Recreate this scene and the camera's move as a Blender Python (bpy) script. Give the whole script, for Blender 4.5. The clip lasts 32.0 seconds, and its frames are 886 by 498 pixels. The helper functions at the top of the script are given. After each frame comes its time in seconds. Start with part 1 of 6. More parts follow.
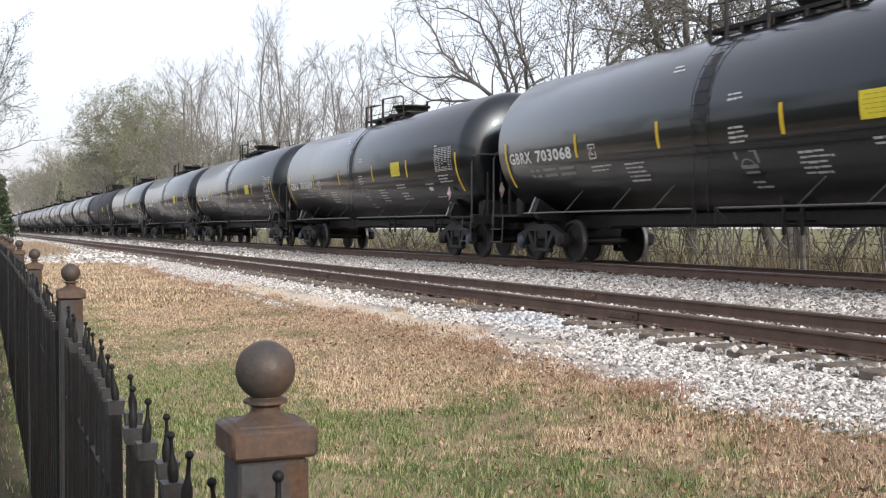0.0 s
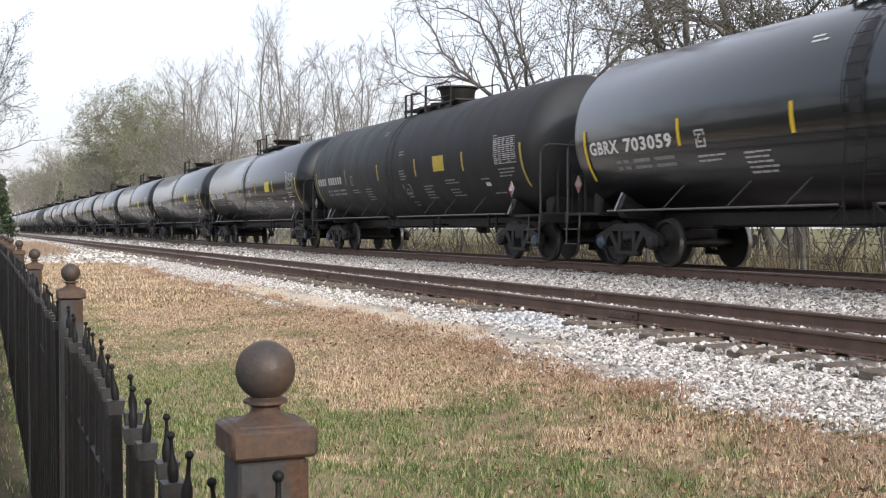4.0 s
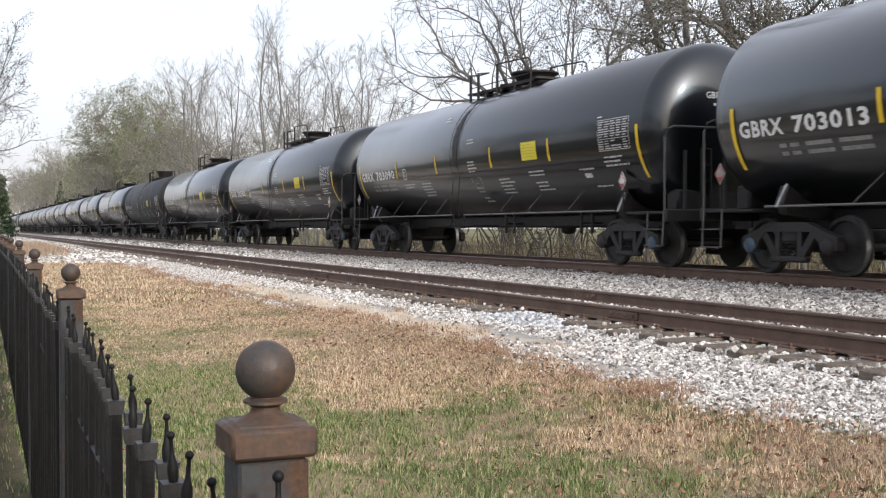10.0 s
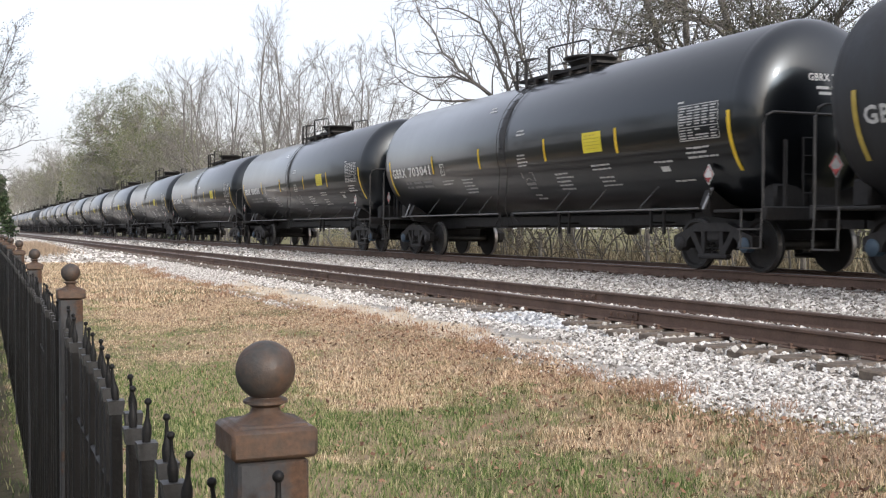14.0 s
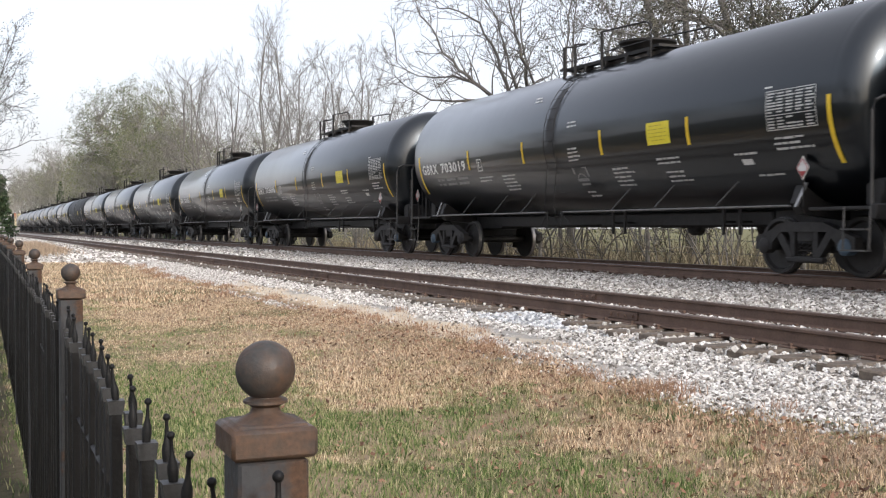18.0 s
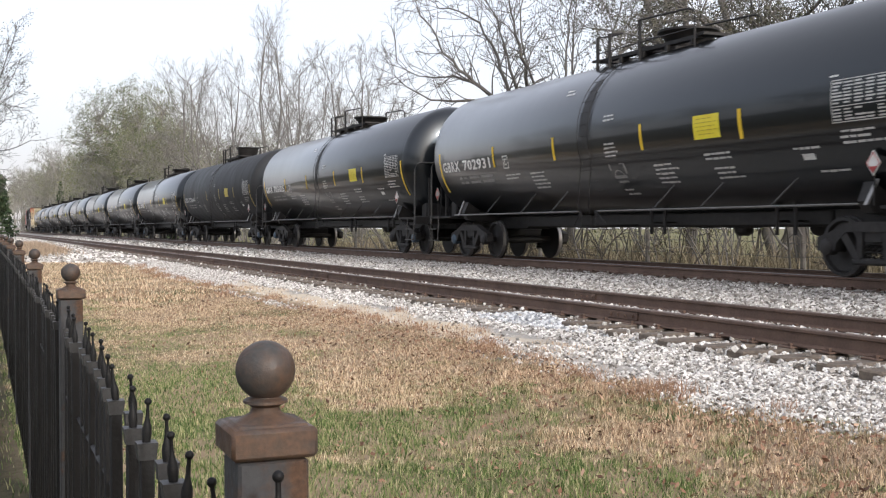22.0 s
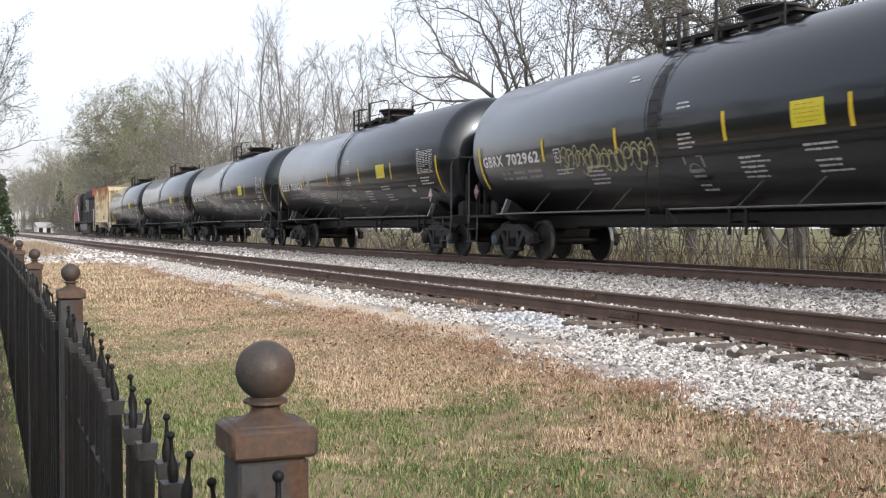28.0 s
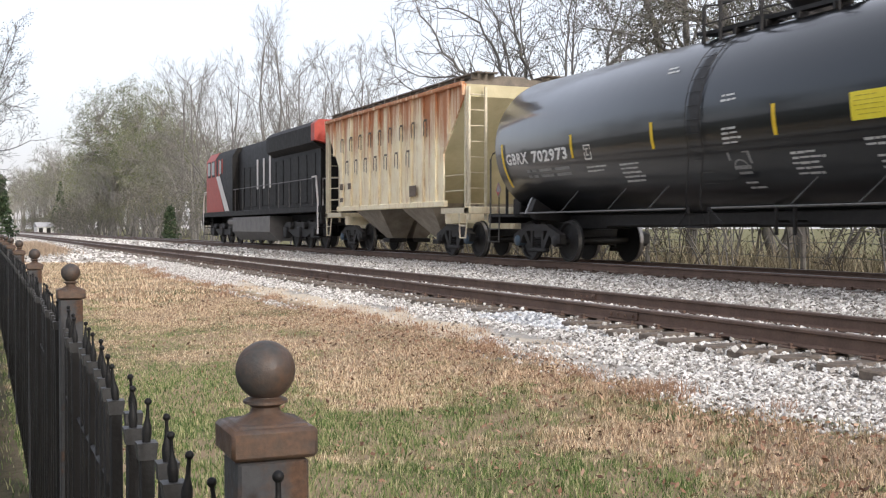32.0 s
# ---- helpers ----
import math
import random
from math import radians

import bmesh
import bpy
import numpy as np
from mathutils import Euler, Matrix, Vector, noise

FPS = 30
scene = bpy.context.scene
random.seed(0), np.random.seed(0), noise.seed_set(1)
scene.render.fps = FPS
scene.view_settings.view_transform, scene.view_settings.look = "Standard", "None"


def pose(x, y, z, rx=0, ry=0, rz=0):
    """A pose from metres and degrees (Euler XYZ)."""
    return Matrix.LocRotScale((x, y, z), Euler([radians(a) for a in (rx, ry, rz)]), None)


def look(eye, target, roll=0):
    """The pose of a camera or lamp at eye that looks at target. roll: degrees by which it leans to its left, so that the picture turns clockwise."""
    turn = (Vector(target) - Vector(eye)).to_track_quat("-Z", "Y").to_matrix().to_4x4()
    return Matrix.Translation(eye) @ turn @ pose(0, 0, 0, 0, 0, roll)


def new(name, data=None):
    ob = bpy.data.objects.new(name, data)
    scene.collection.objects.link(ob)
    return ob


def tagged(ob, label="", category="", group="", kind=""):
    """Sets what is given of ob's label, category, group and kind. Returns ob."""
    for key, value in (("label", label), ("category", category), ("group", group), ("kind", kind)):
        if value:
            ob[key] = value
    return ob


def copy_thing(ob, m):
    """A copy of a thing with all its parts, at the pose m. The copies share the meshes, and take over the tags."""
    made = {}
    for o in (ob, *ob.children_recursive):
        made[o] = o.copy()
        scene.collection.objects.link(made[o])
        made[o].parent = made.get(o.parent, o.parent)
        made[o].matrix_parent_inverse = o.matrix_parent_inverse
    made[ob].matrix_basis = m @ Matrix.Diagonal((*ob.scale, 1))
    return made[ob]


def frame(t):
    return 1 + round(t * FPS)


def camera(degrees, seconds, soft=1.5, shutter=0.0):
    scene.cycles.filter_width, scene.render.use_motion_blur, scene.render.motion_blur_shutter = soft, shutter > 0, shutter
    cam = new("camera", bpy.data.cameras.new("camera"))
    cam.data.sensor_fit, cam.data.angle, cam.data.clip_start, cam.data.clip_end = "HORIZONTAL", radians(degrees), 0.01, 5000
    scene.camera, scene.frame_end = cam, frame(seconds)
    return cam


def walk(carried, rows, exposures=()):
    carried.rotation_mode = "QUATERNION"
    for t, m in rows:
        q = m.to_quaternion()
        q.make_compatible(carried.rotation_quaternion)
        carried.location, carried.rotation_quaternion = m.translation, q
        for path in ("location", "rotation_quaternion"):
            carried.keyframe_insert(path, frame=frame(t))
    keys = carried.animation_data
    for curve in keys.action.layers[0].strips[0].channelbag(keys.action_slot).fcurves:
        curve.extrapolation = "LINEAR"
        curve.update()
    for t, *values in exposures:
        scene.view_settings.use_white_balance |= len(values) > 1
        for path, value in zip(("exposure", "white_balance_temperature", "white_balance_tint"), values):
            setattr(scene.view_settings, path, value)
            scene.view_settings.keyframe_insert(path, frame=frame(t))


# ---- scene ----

# Metres. x: across the tracks, y: along them, z: up from the head of the main line's rails.
EYE = 0.73
cam = camera(43.8, 32.0, soft=1.2, shutter=0.08)
VIEW = pose(0, 0, EYE, 88.94, 0, -23.45)
walk(cam, [(0.0, VIEW), (32.0, VIEW)], exposures=[(0.0, 0.2, 6150, 12), (32.0, 0.2, 6150, 12)])

# ---- sky and sun ----
SUN_TO = Vector((0.094, -0.887, 0.449)).normalized()
world = bpy.data.worlds.new("hazy_sky")
scene.world = world
world.use_nodes = True
wn = world.node_tree
sky = wn.nodes.new("ShaderNodeTexSky")
sky.sky_type, sky.sun_disc = "NISHITA", False
sky.sun_elevation = math.asin(SUN_TO.z)
sky.sun_rotation = math.atan2(SUN_TO.x, SUN_TO.y)
sky.air_density, sky.dust_density, sky.ozone_density = 1.0, 6.0, 1.5
haze = wn.nodes.new("ShaderNodeMixRGB")
haze.inputs[0].default_value = 0.36
haze.inputs[2].default_value = (13.0, 12.6, 12.4, 1)
wn.links.new(sky.outputs[0], haze.inputs[1])
bg = wn.nodes["Background"]
bg.inputs[1].default_value = 0.15
wn.links.new(haze.outputs[0], bg.inputs[0])
sun = new("sun", bpy.data.lights.new("sun", "SUN"))
sun.data.energy, sun.data.angle, sun.data.color = 1.6, radians(3.0), (1.0, 0.95, 0.88)
sun.matrix_world = look((0, 0, 0), -SUN_TO)

# ---- materials ----


class Mat:
    """A small node-material writer."""

    def __init__(self, name, colour=(0.5, 0.5, 0.5), rough=0.6, metal=0.0, spec=0.5):
        self.m = bpy.data.materials.new(name)
        self.m.use_nodes = True
        self.t = self.m.node_tree
        self.b = self.t.nodes["Principled BSDF"]
        self.put("Base Color", (*colour, 1))
        self.put("Roughness", rough)
        self.put("Metallic", metal)
        self.put("Specular IOR Level", spec)
        self.colour = None

    def put(self, socket, value):
        if hasattr(value, "is_output"):
            self.t.links.new(value, self.b.inputs[socket])
        else:
            self.b.inputs[socket].default_value = value

    def node(self, kind, **ins):
        n = self.t.nodes.new(kind)
        for k, v in ins.items():
            k = k.replace("_", " ")
            if hasattr(v, "is_output"):
                self.t.links.new(v, n.inputs[k])
            else:
                n.inputs[k].default_value = v
        return n

    def coord(self, scale=(1, 1, 1), world_space=False):
        if world_space:
            c = self.t.nodes.new("ShaderNodeNewGeometry").outputs["Position"]
        else:
            c = self.t.nodes.new("ShaderNodeTexCoord").outputs["Object"]
        mp = self.t.nodes.new("ShaderNodeMapping")
        mp.inputs["Scale"].default_value = scale
        self.t.links.new(c, mp.inputs["Vector"])
        return mp.outputs[0]

    def noise(self, scale, detail=4, rough=0.6, stretch=(1, 1, 1), world_space=False):
        n = self.node("ShaderNodeTexNoise", Scale=scale, Detail=detail, Roughness=rough, Vector=self.coord(stretch, world_space))
        return n.outputs["Fac"]

    def voronoi(self, scale, out="Distance", world_space=False):
        n = self.node("ShaderNodeTexVoronoi", Scale=scale, Vector=self.coord((1, 1, 1), world_space))
        return n.outputs[out]

    def ramp(self, fac, stops):
        r = self.t.nodes.new("ShaderNodeValToRGB")
        e = r.color_ramp.elements
        while len(e) < len(stops):
            e.new(0.5)
        for el, (p, c) in zip(e, stops):
            el.position = p
            el.color = (*c, 1) if len(c) == 3 else c
        self.t.links.new(fac, r.inputs[0])
        return r.outputs[0]

    def band(self, fac, lo, hi):
        r = self.t.nodes.new("ShaderNodeMapRange")
        r.inputs[1].default_value, r.inputs[2].default_value = lo, hi
        self.t.links.new(fac, r.inputs[0])
        return r.outputs[0]

    def maths(self, op, a, b):
        n = self.t.nodes.new("ShaderNodeMath")
        n.operation = op
        for i, v in enumerate((a, b)):
            if hasattr(v, "is_output"):
                self.t.links.new(v, n.inputs[i])
            else:
                n.inputs[i].default_value = v
        return n.outputs[0]

    def mix(self, fac, a, b, blend="MIX"):
        n = self.t.nodes.new("ShaderNodeMixRGB")
        n.blend_type = blend
        for i, v in enumerate((fac, a, b)):
            if hasattr(v, "is_output"):
                self.t.links.new(v, n.inputs[i])
            elif i == 0:
                n.inputs[0].default_value = v
            else:
                n.inputs[i].default_value = (*v, 1)
        return n.outputs[0]

    def bump(self, height, strength=0.3, distance=0.01):
        n = self.node("ShaderNodeBump", Strength=strength, Distance=distance, Height=height)
        self.t.links.new(n.outputs[0], self.b.inputs["Normal"])

    def random_piece(self):
        return self.t.nodes.new("ShaderNodeNewGeometry").outputs["Random Per Island"]

    def random_thing(self):
        return self.t.nodes.new("ShaderNodeObjectInfo").outputs["Random"]

    def axis(self, which, world_space=False):
        s = self.t.nodes.new("ShaderNodeSeparateXYZ")
        self.t.links.new(self.coord((1, 1, 1), world_space), s.inputs[0])
        return s.outputs[which]


def worn(name, a, b, rough=0.6, metal=0.0, scale=6.0, bump=0.2, fine=60.0, spec=0.5):
    """A surface of two tones, blotched at a large and a fine scale."""
    k = Mat(name, a, rough, metal, spec)
    f = k.mix(0.35, k.noise(scale, 5), k.noise(fine, 3))
    k.put("Base Color", k.mix(k.band(f, 0.35, 0.65), a, b))
    r = k.t.nodes.new("ShaderNodeMapRange")
    r.inputs[3].default_value, r.inputs[4].default_value = max(0.08, rough - 0.14), min(1.0, rough + 0.14)
    k.t.links.new(k.noise(scale * 2.3, 4), r.inputs[0])
    k.put("Roughness", r.outputs[0])
    if bump:
        k.bump(k.noise(fine, 4), bump, 0.004)
    return k.m


def tank_paint(name, base, dust, rough, dusty, spec, varnish=0.0):
    k = Mat(name, base, rough, 0.0, spec)
    streak = k.noise(1.6, 5, 0.65, (0.5, 1.0, 0.35))
    fine = k.noise(22, 4, 0.7, (1, 1, 0.3))
    d = k.maths("MULTIPLY", k.band(k.mix(0.3, streak, fine), 0.42, 0.72), dusty)
    k.put("Base Color", k.mix(d, base, dust))
    k.put("Roughness", k.maths("ADD", k.maths("MULTIPLY", d, 0.35), rough))
    # gloss tinted blue to stand in for a bluer mirrored sky
    k.put("Specular Tint", (0.75, 0.885, 1.0, 1))
    k.put("Coat Weight", varnish)
    k.put("Coat Roughness", 0.07)
    k.bump(k.noise(0.9, 2, 0.5), 0.2, 0.02)
    return k.m


M = {}
M["paint"] = tank_paint("black_gloss_paint", (0.0018, 0.002, 0.0028), (0.019, 0.0175, 0.0175), 0.3, 0.08, 0.45, 0.65)
M["dull"] = tank_paint("dull_black_paint", (0.018, 0.0165, 0.016), (0.043, 0.0375, 0.034), 0.55, 0.8, 0.5)
M["under"] = worn("grimy_black_steel", (0.0045, 0.0042, 0.0043), (0.014, 0.012, 0.0115), 0.65, scale=5)
M["truck"] = worn("dusty_cast_steel", (0.009, 0.0085, 0.0088), (0.024, 0.022, 0.021), 0.7, scale=7)
M["wheel"] = worn("brown_wheel_steel", (0.006, 0.0055, 0.0055), (0.017, 0.015, 0.014), 0.6, scale=8)
M["tread"] = worn("bright_wheel_rim", (0.24, 0.235, 0.23), (0.36, 0.35, 0.34), 0.4, 0.8, bump=0)
M["white"] = worn("white_stencil_paint", (0.5, 0.5, 0.48), (0.72, 0.72, 0.7), 0.5, bump=0, scale=15)
M["grey"] = worn("faded_stencil_paint", (0.17, 0.17, 0.165), (0.32, 0.32, 0.31), 0.55, bump=0, scale=15)
M["yellow"] = worn("yellow_reflective_tape", (0.7, 0.46, 0.015), (0.82, 0.58, 0.03), 0.4, bump=0, scale=9)
M["lemon"] = worn("lemon_yellow_sign", (0.75, 0.62, 0.02), (0.8, 0.7, 0.05), 0.4, bump=0, scale=9)
M["pale_tape"] = worn("grimy_pale_tape", (0.14, 0.13, 0.1), (0.24, 0.22, 0.16), 0.5, bump=0, scale=9)
M["dim_tape"] = worn("grimy_yellow_tape", (0.36, 0.26, 0.04), (0.5, 0.38, 0.08), 0.5, bump=0, scale=9)
M["ochre_sign"] = worn("dusty_ochre_sign", (0.46, 0.35, 0.03), (0.6, 0.48, 0.06), 0.5, bump=0, scale=4)
M["red"] = worn("red_placard_paint", (0.3, 0.03, 0.03), (0.4, 0.06, 0.055), 0.45, bump=0)
M["spill"] = worn("matte_black_spill", (0.006, 0.006, 0.0065), (0.016, 0.015, 0.015), 0.55, bump=0)
M["dark_rod"] = worn("dark_painted_pipe", (0.035, 0.034, 0.033), (0.07, 0.067, 0.064), 0.5, bump=0)
M["side_rod"] = worn("dull_grey_rail_pipe", (0.085, 0.083, 0.08), (0.15, 0.145, 0.14), 0.5, 0.1, bump=0)
M["number"] = worn("white_number_paint", (0.7, 0.7, 0.68), (0.86, 0.86, 0.84), 0.5, bump=0, scale=15)
M["print"] = worn("ochre_sign_print", (0.42, 0.33, 0.02), (0.52, 0.42, 0.03), 0.45, bump=0)
M["table"] = worn("white_table_print", (0.38, 0.38, 0.37), (0.6, 0.6, 0.58), 0.55, bump=0, scale=15)
M["rod"] = worn("bare_grey_rod", (0.16, 0.155, 0.15), (0.26, 0.25, 0.24), 0.5, 0.2, bump=0)
M["blue"] = worn("blue_bearing_cap", (0.03, 0.055, 0.085), (0.06, 0.095, 0.13), 0.5)
M["rail"] = worn("rusty_rail", (0.085, 0.054, 0.04), (0.15, 0.095, 0.07), 0.75, scale=3, fine=40)
M["head"] = worn("brown_rail_head", (0.12, 0.085, 0.068), (0.2, 0.15, 0.125), 0.5, 0.3, scale=3, fine=40)
M["shine"] = worn("polished_rail_head", (0.16, 0.14, 0.13), (0.24, 0.21, 0.2), 0.4, 0.7, scale=3, fine=40)
M["tie"] = worn("weathered_tie_wood", (0.05, 0.04, 0.033), (0.19, 0.155, 0.122), 0.9, scale=5, bump=0.6, fine=30)
M["iron"] = worn("black_fence_iron", (0.004, 0.0042, 0.0045), (0.0105, 0.0106, 0.011), 0.55, scale=9, bump=0.3, fine=120, spec=0.25)
# fence iron again, lightened for the light that the collars catch
M["collar"] = worn("lit_grey_collar_iron", (0.016, 0.017, 0.018), (0.045, 0.046, 0.047), 0.5, scale=12, bump=0.2, fine=120)


def rusted_iron(name, low):
    k = Mat(name, (0.03, 0.026, 0.023), 0.5)
    f = k.noise(22, 5, 0.6)
    g = k.noise(160, 3, 0.6)
    rust = k.mix(k.band(g, 0.3, 0.7), (0.05, 0.03, 0.02), (0.092, 0.052, 0.03))
    # rain has carried rust a little way down from the cap
    f = k.maths("ADD", f, k.maths("MULTIPLY", k.band(k.axis(2), 1.12, 1.2), 0.16 if low else 0.0))
    k.put("Base Color", k.mix(k.band(f, 0.56, 0.72) if low else k.band(k.noise(26, 4, 0.6), 0.3, 0.56), k.mix(g, (0.022, 0.0235, 0.026), (0.05, 0.0515, 0.055)) if low else k.mix(g, (0.022, 0.023, 0.024), (0.052, 0.051, 0.048)), rust))
    k.put("Roughness", k.band(f, 0.0, 0.75))
    k.bump(g, 0.35, 0.002)
    return k.m


M["post"] = rusted_iron("grey_iron_with_rust_bloom", True)
M["cap"] = rusted_iron("brown_rusted_cast_iron", False)

# ---- mesh writing ----


class Geo:
    """Collects vertices and faces of one mesh."""

    def __init__(self):
        self.v, self.f = [], []

    def add(self, verts, faces):
        n = len(self.v)
        self.v += [tuple(p) for p in verts]
        self.f += [tuple(i + n for i in f) for f in faces]
        return self

    def box(self, x0, x1, y0, y1, z0, z1, bevel=0.0):
        b = min(bevel, (x1 - x0) / 3, (y1 - y0) / 3, (z1 - z0) / 3)
        if b <= 0:
            v = [(x, y, z) for z in (z0, z1) for y in (y0, y1) for x in (x0, x1)]
            return self.add(v, [(0, 2, 3, 1), (4, 5, 7, 6), (0, 1, 5, 4), (2, 6, 7, 3), (0, 4, 6, 2), (1, 3, 7, 5)])
        bm = bmesh.new()
        bmesh.ops.create_cube(bm, size=1.0)
        for p in bm.verts:
            p.co = ((x0 + x1) / 2 + p.co.x * (x1 - x0), (y0 + y1) / 2 + p.co.y * (y1 - y0), (z0 + z1) / 2 + p.co.z * (z1 - z0))
        bmesh.ops.bevel(bm, geom=bm.edges[:], offset=b, segments=1, affect="EDGES", profile=0.5)
        bm.verts.index_update()
        self.add([p.co.copy() for p in bm.verts], [[q.index for q in f.verts] for f in bm.faces])
        bm.free()
        return self

    def hull(self, corners_low, corners_high):
        """A prism between two polygons of the same number of corners."""
        n = len(corners_low)
        f = [tuple(range(n))[::-1], tuple(range(n, 2 * n))]
        f += [(i, (i + 1) % n, n + (i + 1) % n, n + i) for i in range(n)]
        return self.add(list(corners_low) + list(corners_high), f)

    def plate(self, outline, axis, lo, hi):
        """An outline of (a, b) pairs extruded along the axis 0, 1 or 2."""
        def at(a, b, c):
            return ((c, a, b), (a, c, b), (a, b, c))[axis]
        return self.hull([at(a, b, lo) for a, b in outline], [at(a, b, hi) for a, b in outline])

    def lathe(self, profile, origin=(0, 0, 0), axis=2, sides=24):
        """profile: (along the axis, radius) pairs."""
        o, n = Vector(origin), len(profile)
        v = []
        for a, r in profile:
            for i in range(sides):
                w = 2 * math.pi * i / sides
                p, q = r * math.cos(w), r * math.sin(w)
                v.append(o + Vector(((a, p, q), (q, a, p), (p, q, a))[axis]))
        f = [(j * sides + i, j * sides + (i + 1) % sides, (j + 1) * sides + (i + 1) % sides, (j + 1) * sides + i)
             for j in range(n - 1) for i in range(sides)]
        f += [tuple(range(sides))[::-1], tuple((n - 1) * sides + i for i in range(sides))]
        return self.add(v, f)

    def tube(self, path, r, sides=6):
        """A round bar along a path; r: one radius or one for each point."""
        path = [Vector(p) for p in path]
        rs = r if isinstance(r, (list, tuple)) else [r] * len(path)
        v = []
        for i, p in enumerate(path):
            d = (path[min(i + 1, len(path) - 1)] - path[max(i - 1, 0)]).normalized()
            side = d.cross(Vector((0, 0, 1)) if abs(d.z) < 0.9 else Vector((1, 0, 0))).normalized()
            up = side.cross(d)
            for s in range(sides):
                w = 2 * math.pi * s / sides
                v.append(p + rs[i] * (math.cos(w) * side + math.sin(w) * up))
        n = len(path)
        f = [(j * sides + i, j * sides + (i + 1) % sides, (j + 1) * sides + (i + 1) % sides, (j + 1) * sides + i)
             for j in range(n - 1) for i in range(sides)]
        f += [tuple(range(sides))[::-1], tuple((n - 1) * sides + i for i in range(sides))]
        return self.add(v, f)

    def mesh(self, name, material, smooth=None):
        m = bpy.data.meshes.new(name)
        m.from_pydata(self.v, [], self.f)
        bm = bmesh.new()
        bm.from_mesh(m)
        bmesh.ops.recalc_face_normals(bm, faces=bm.faces[:])
        if smooth:
            for f in bm.faces:
                f.smooth = True
            for e in bm.edges:
                if len(e.link_faces) == 2 and e.calc_face_angle(0) > radians(smooth):
                    e.smooth = False
        bm.to_mesh(m)
        bm.free()
        if isinstance(material, (list, tuple)):
            for k in material:
                m.materials.append(k)
        else:
            m.materials.append(material)
        return m


def part(name, geo, material, parent, label="", smooth=40):
    ob = new(name, geo.mesh(name, material, smooth))
    ob.parent = parent
    if label:
        tagged(ob, label)
    return ob


def thing(name, label, category, group="", at=None):
    ob = new(name)
    ob.empty_display_size = 0.2
    if at is not None:
        ob.matrix_basis = at
    return tagged(ob, label, category, group)


def whole(name, geo, material, smooth=40):
    return new(name, geo.mesh(name, material, smooth))


def fast_mesh(name, verts, faces, material, smooth=False):
    """A mesh from numpy arrays: verts n x 3, faces m x 3 or m x 4."""
    m = bpy.data.meshes.new(name)
    n, k = faces.shape
    m.vertices.add(len(verts))
    m.vertices.foreach_set("co", verts.astype(np.float32).ravel())
    m.loops.add(n * k)
    m.loops.foreach_set("vertex_index", faces.astype(np.int32).ravel())
    m.polygons.add(n)
    m.polygons.foreach_set("loop_start", np.arange(0, n * k, k, dtype=np.int32))
    m.polygons.foreach_set("use_smooth", np.full(n, smooth))
    m.update(calc_edges=True)
    m.materials.append(material)
    return m


def letters(text, width, height):
    """Outline vertices and faces of a line of text, scaled to width and height, from (0, 0)."""
    c = bpy.data.curves.new("letters", "FONT")
    c.body, c.resolution_u, c.offset, c.space_character = text, 2, 0.032, 1.1
    ob = bpy.data.objects.new("letters", c)
    scene.collection.objects.link(ob)
    m = ob.to_mesh()
    v = np.array([p.co[:] for p in m.vertices])[:, :2]
    f = [tuple(q.vertices) for q in m.polygons]
    ob.to_mesh_clear()
    bpy.data.objects.remove(ob)
    bpy.data.curves.remove(c)
    v = (v - v.min(0)) / (v.max(0) - v.min(0)) * (width, height)
    return v, f


# ---- the ground ----
D, S, GAUGE = 13.0, 7.92, 1.435


def smooth_step(a, b, x):
    u = np.clip((x - a) / (b - a), 0, 1)
    return u * u * (3 - 2 * u)


def gravel_edge(y):
    """Where the lawn gives way to gravel, across from the fence."""
    y = np.asarray(y, float)
    e = 5.05 + 0.22 * np.sin(y * 0.55 + 0.6) + 0.12 * np.sin(y * 1.7) + 0.07 * np.sin(y * 4.3 + 1.0)
    e = e + 0.2 * smooth_step(6.5, 5.0, y)
    return e - 5.6 * smooth_step(41, 50, y) - 0.3 * smooth_step(14, 22, y) * (1 - smooth_step(24, 32, y))


def ground_z(x, y):
    x, y = np.asarray(x, float), np.asarray(y, float)
    z = -0.67 + 0.0 * x + 0.08 * smooth_step(5, 20, y)
    z = z + (-0.53 - z) * smooth_step(2.5, 5.2, x)
    z = z + (-0.458 - z) * smooth_step(5.2, 6.3, x)
    z = z + (-0.41 - z) * smooth_step(7.1, 7.3, x)
    z = z + (-0.37 - z) * smooth_step(8.9, 9.6, x)
    z = z + (-0.21 - z) * smooth_step(9.6, 11.6, x)
    z = z + (-0.75 - z) * smooth_step(14.3, 16.6, x)
    z = z + (-0.55 - z) * smooth_step(18, 30, x)
    bumps = 0.02 * np.sin(x * 2.1 + y * 0.7) * np.sin(y * 1.3 - x * 0.4)
    return z + bumps * ((x < 6) | (x > 15))


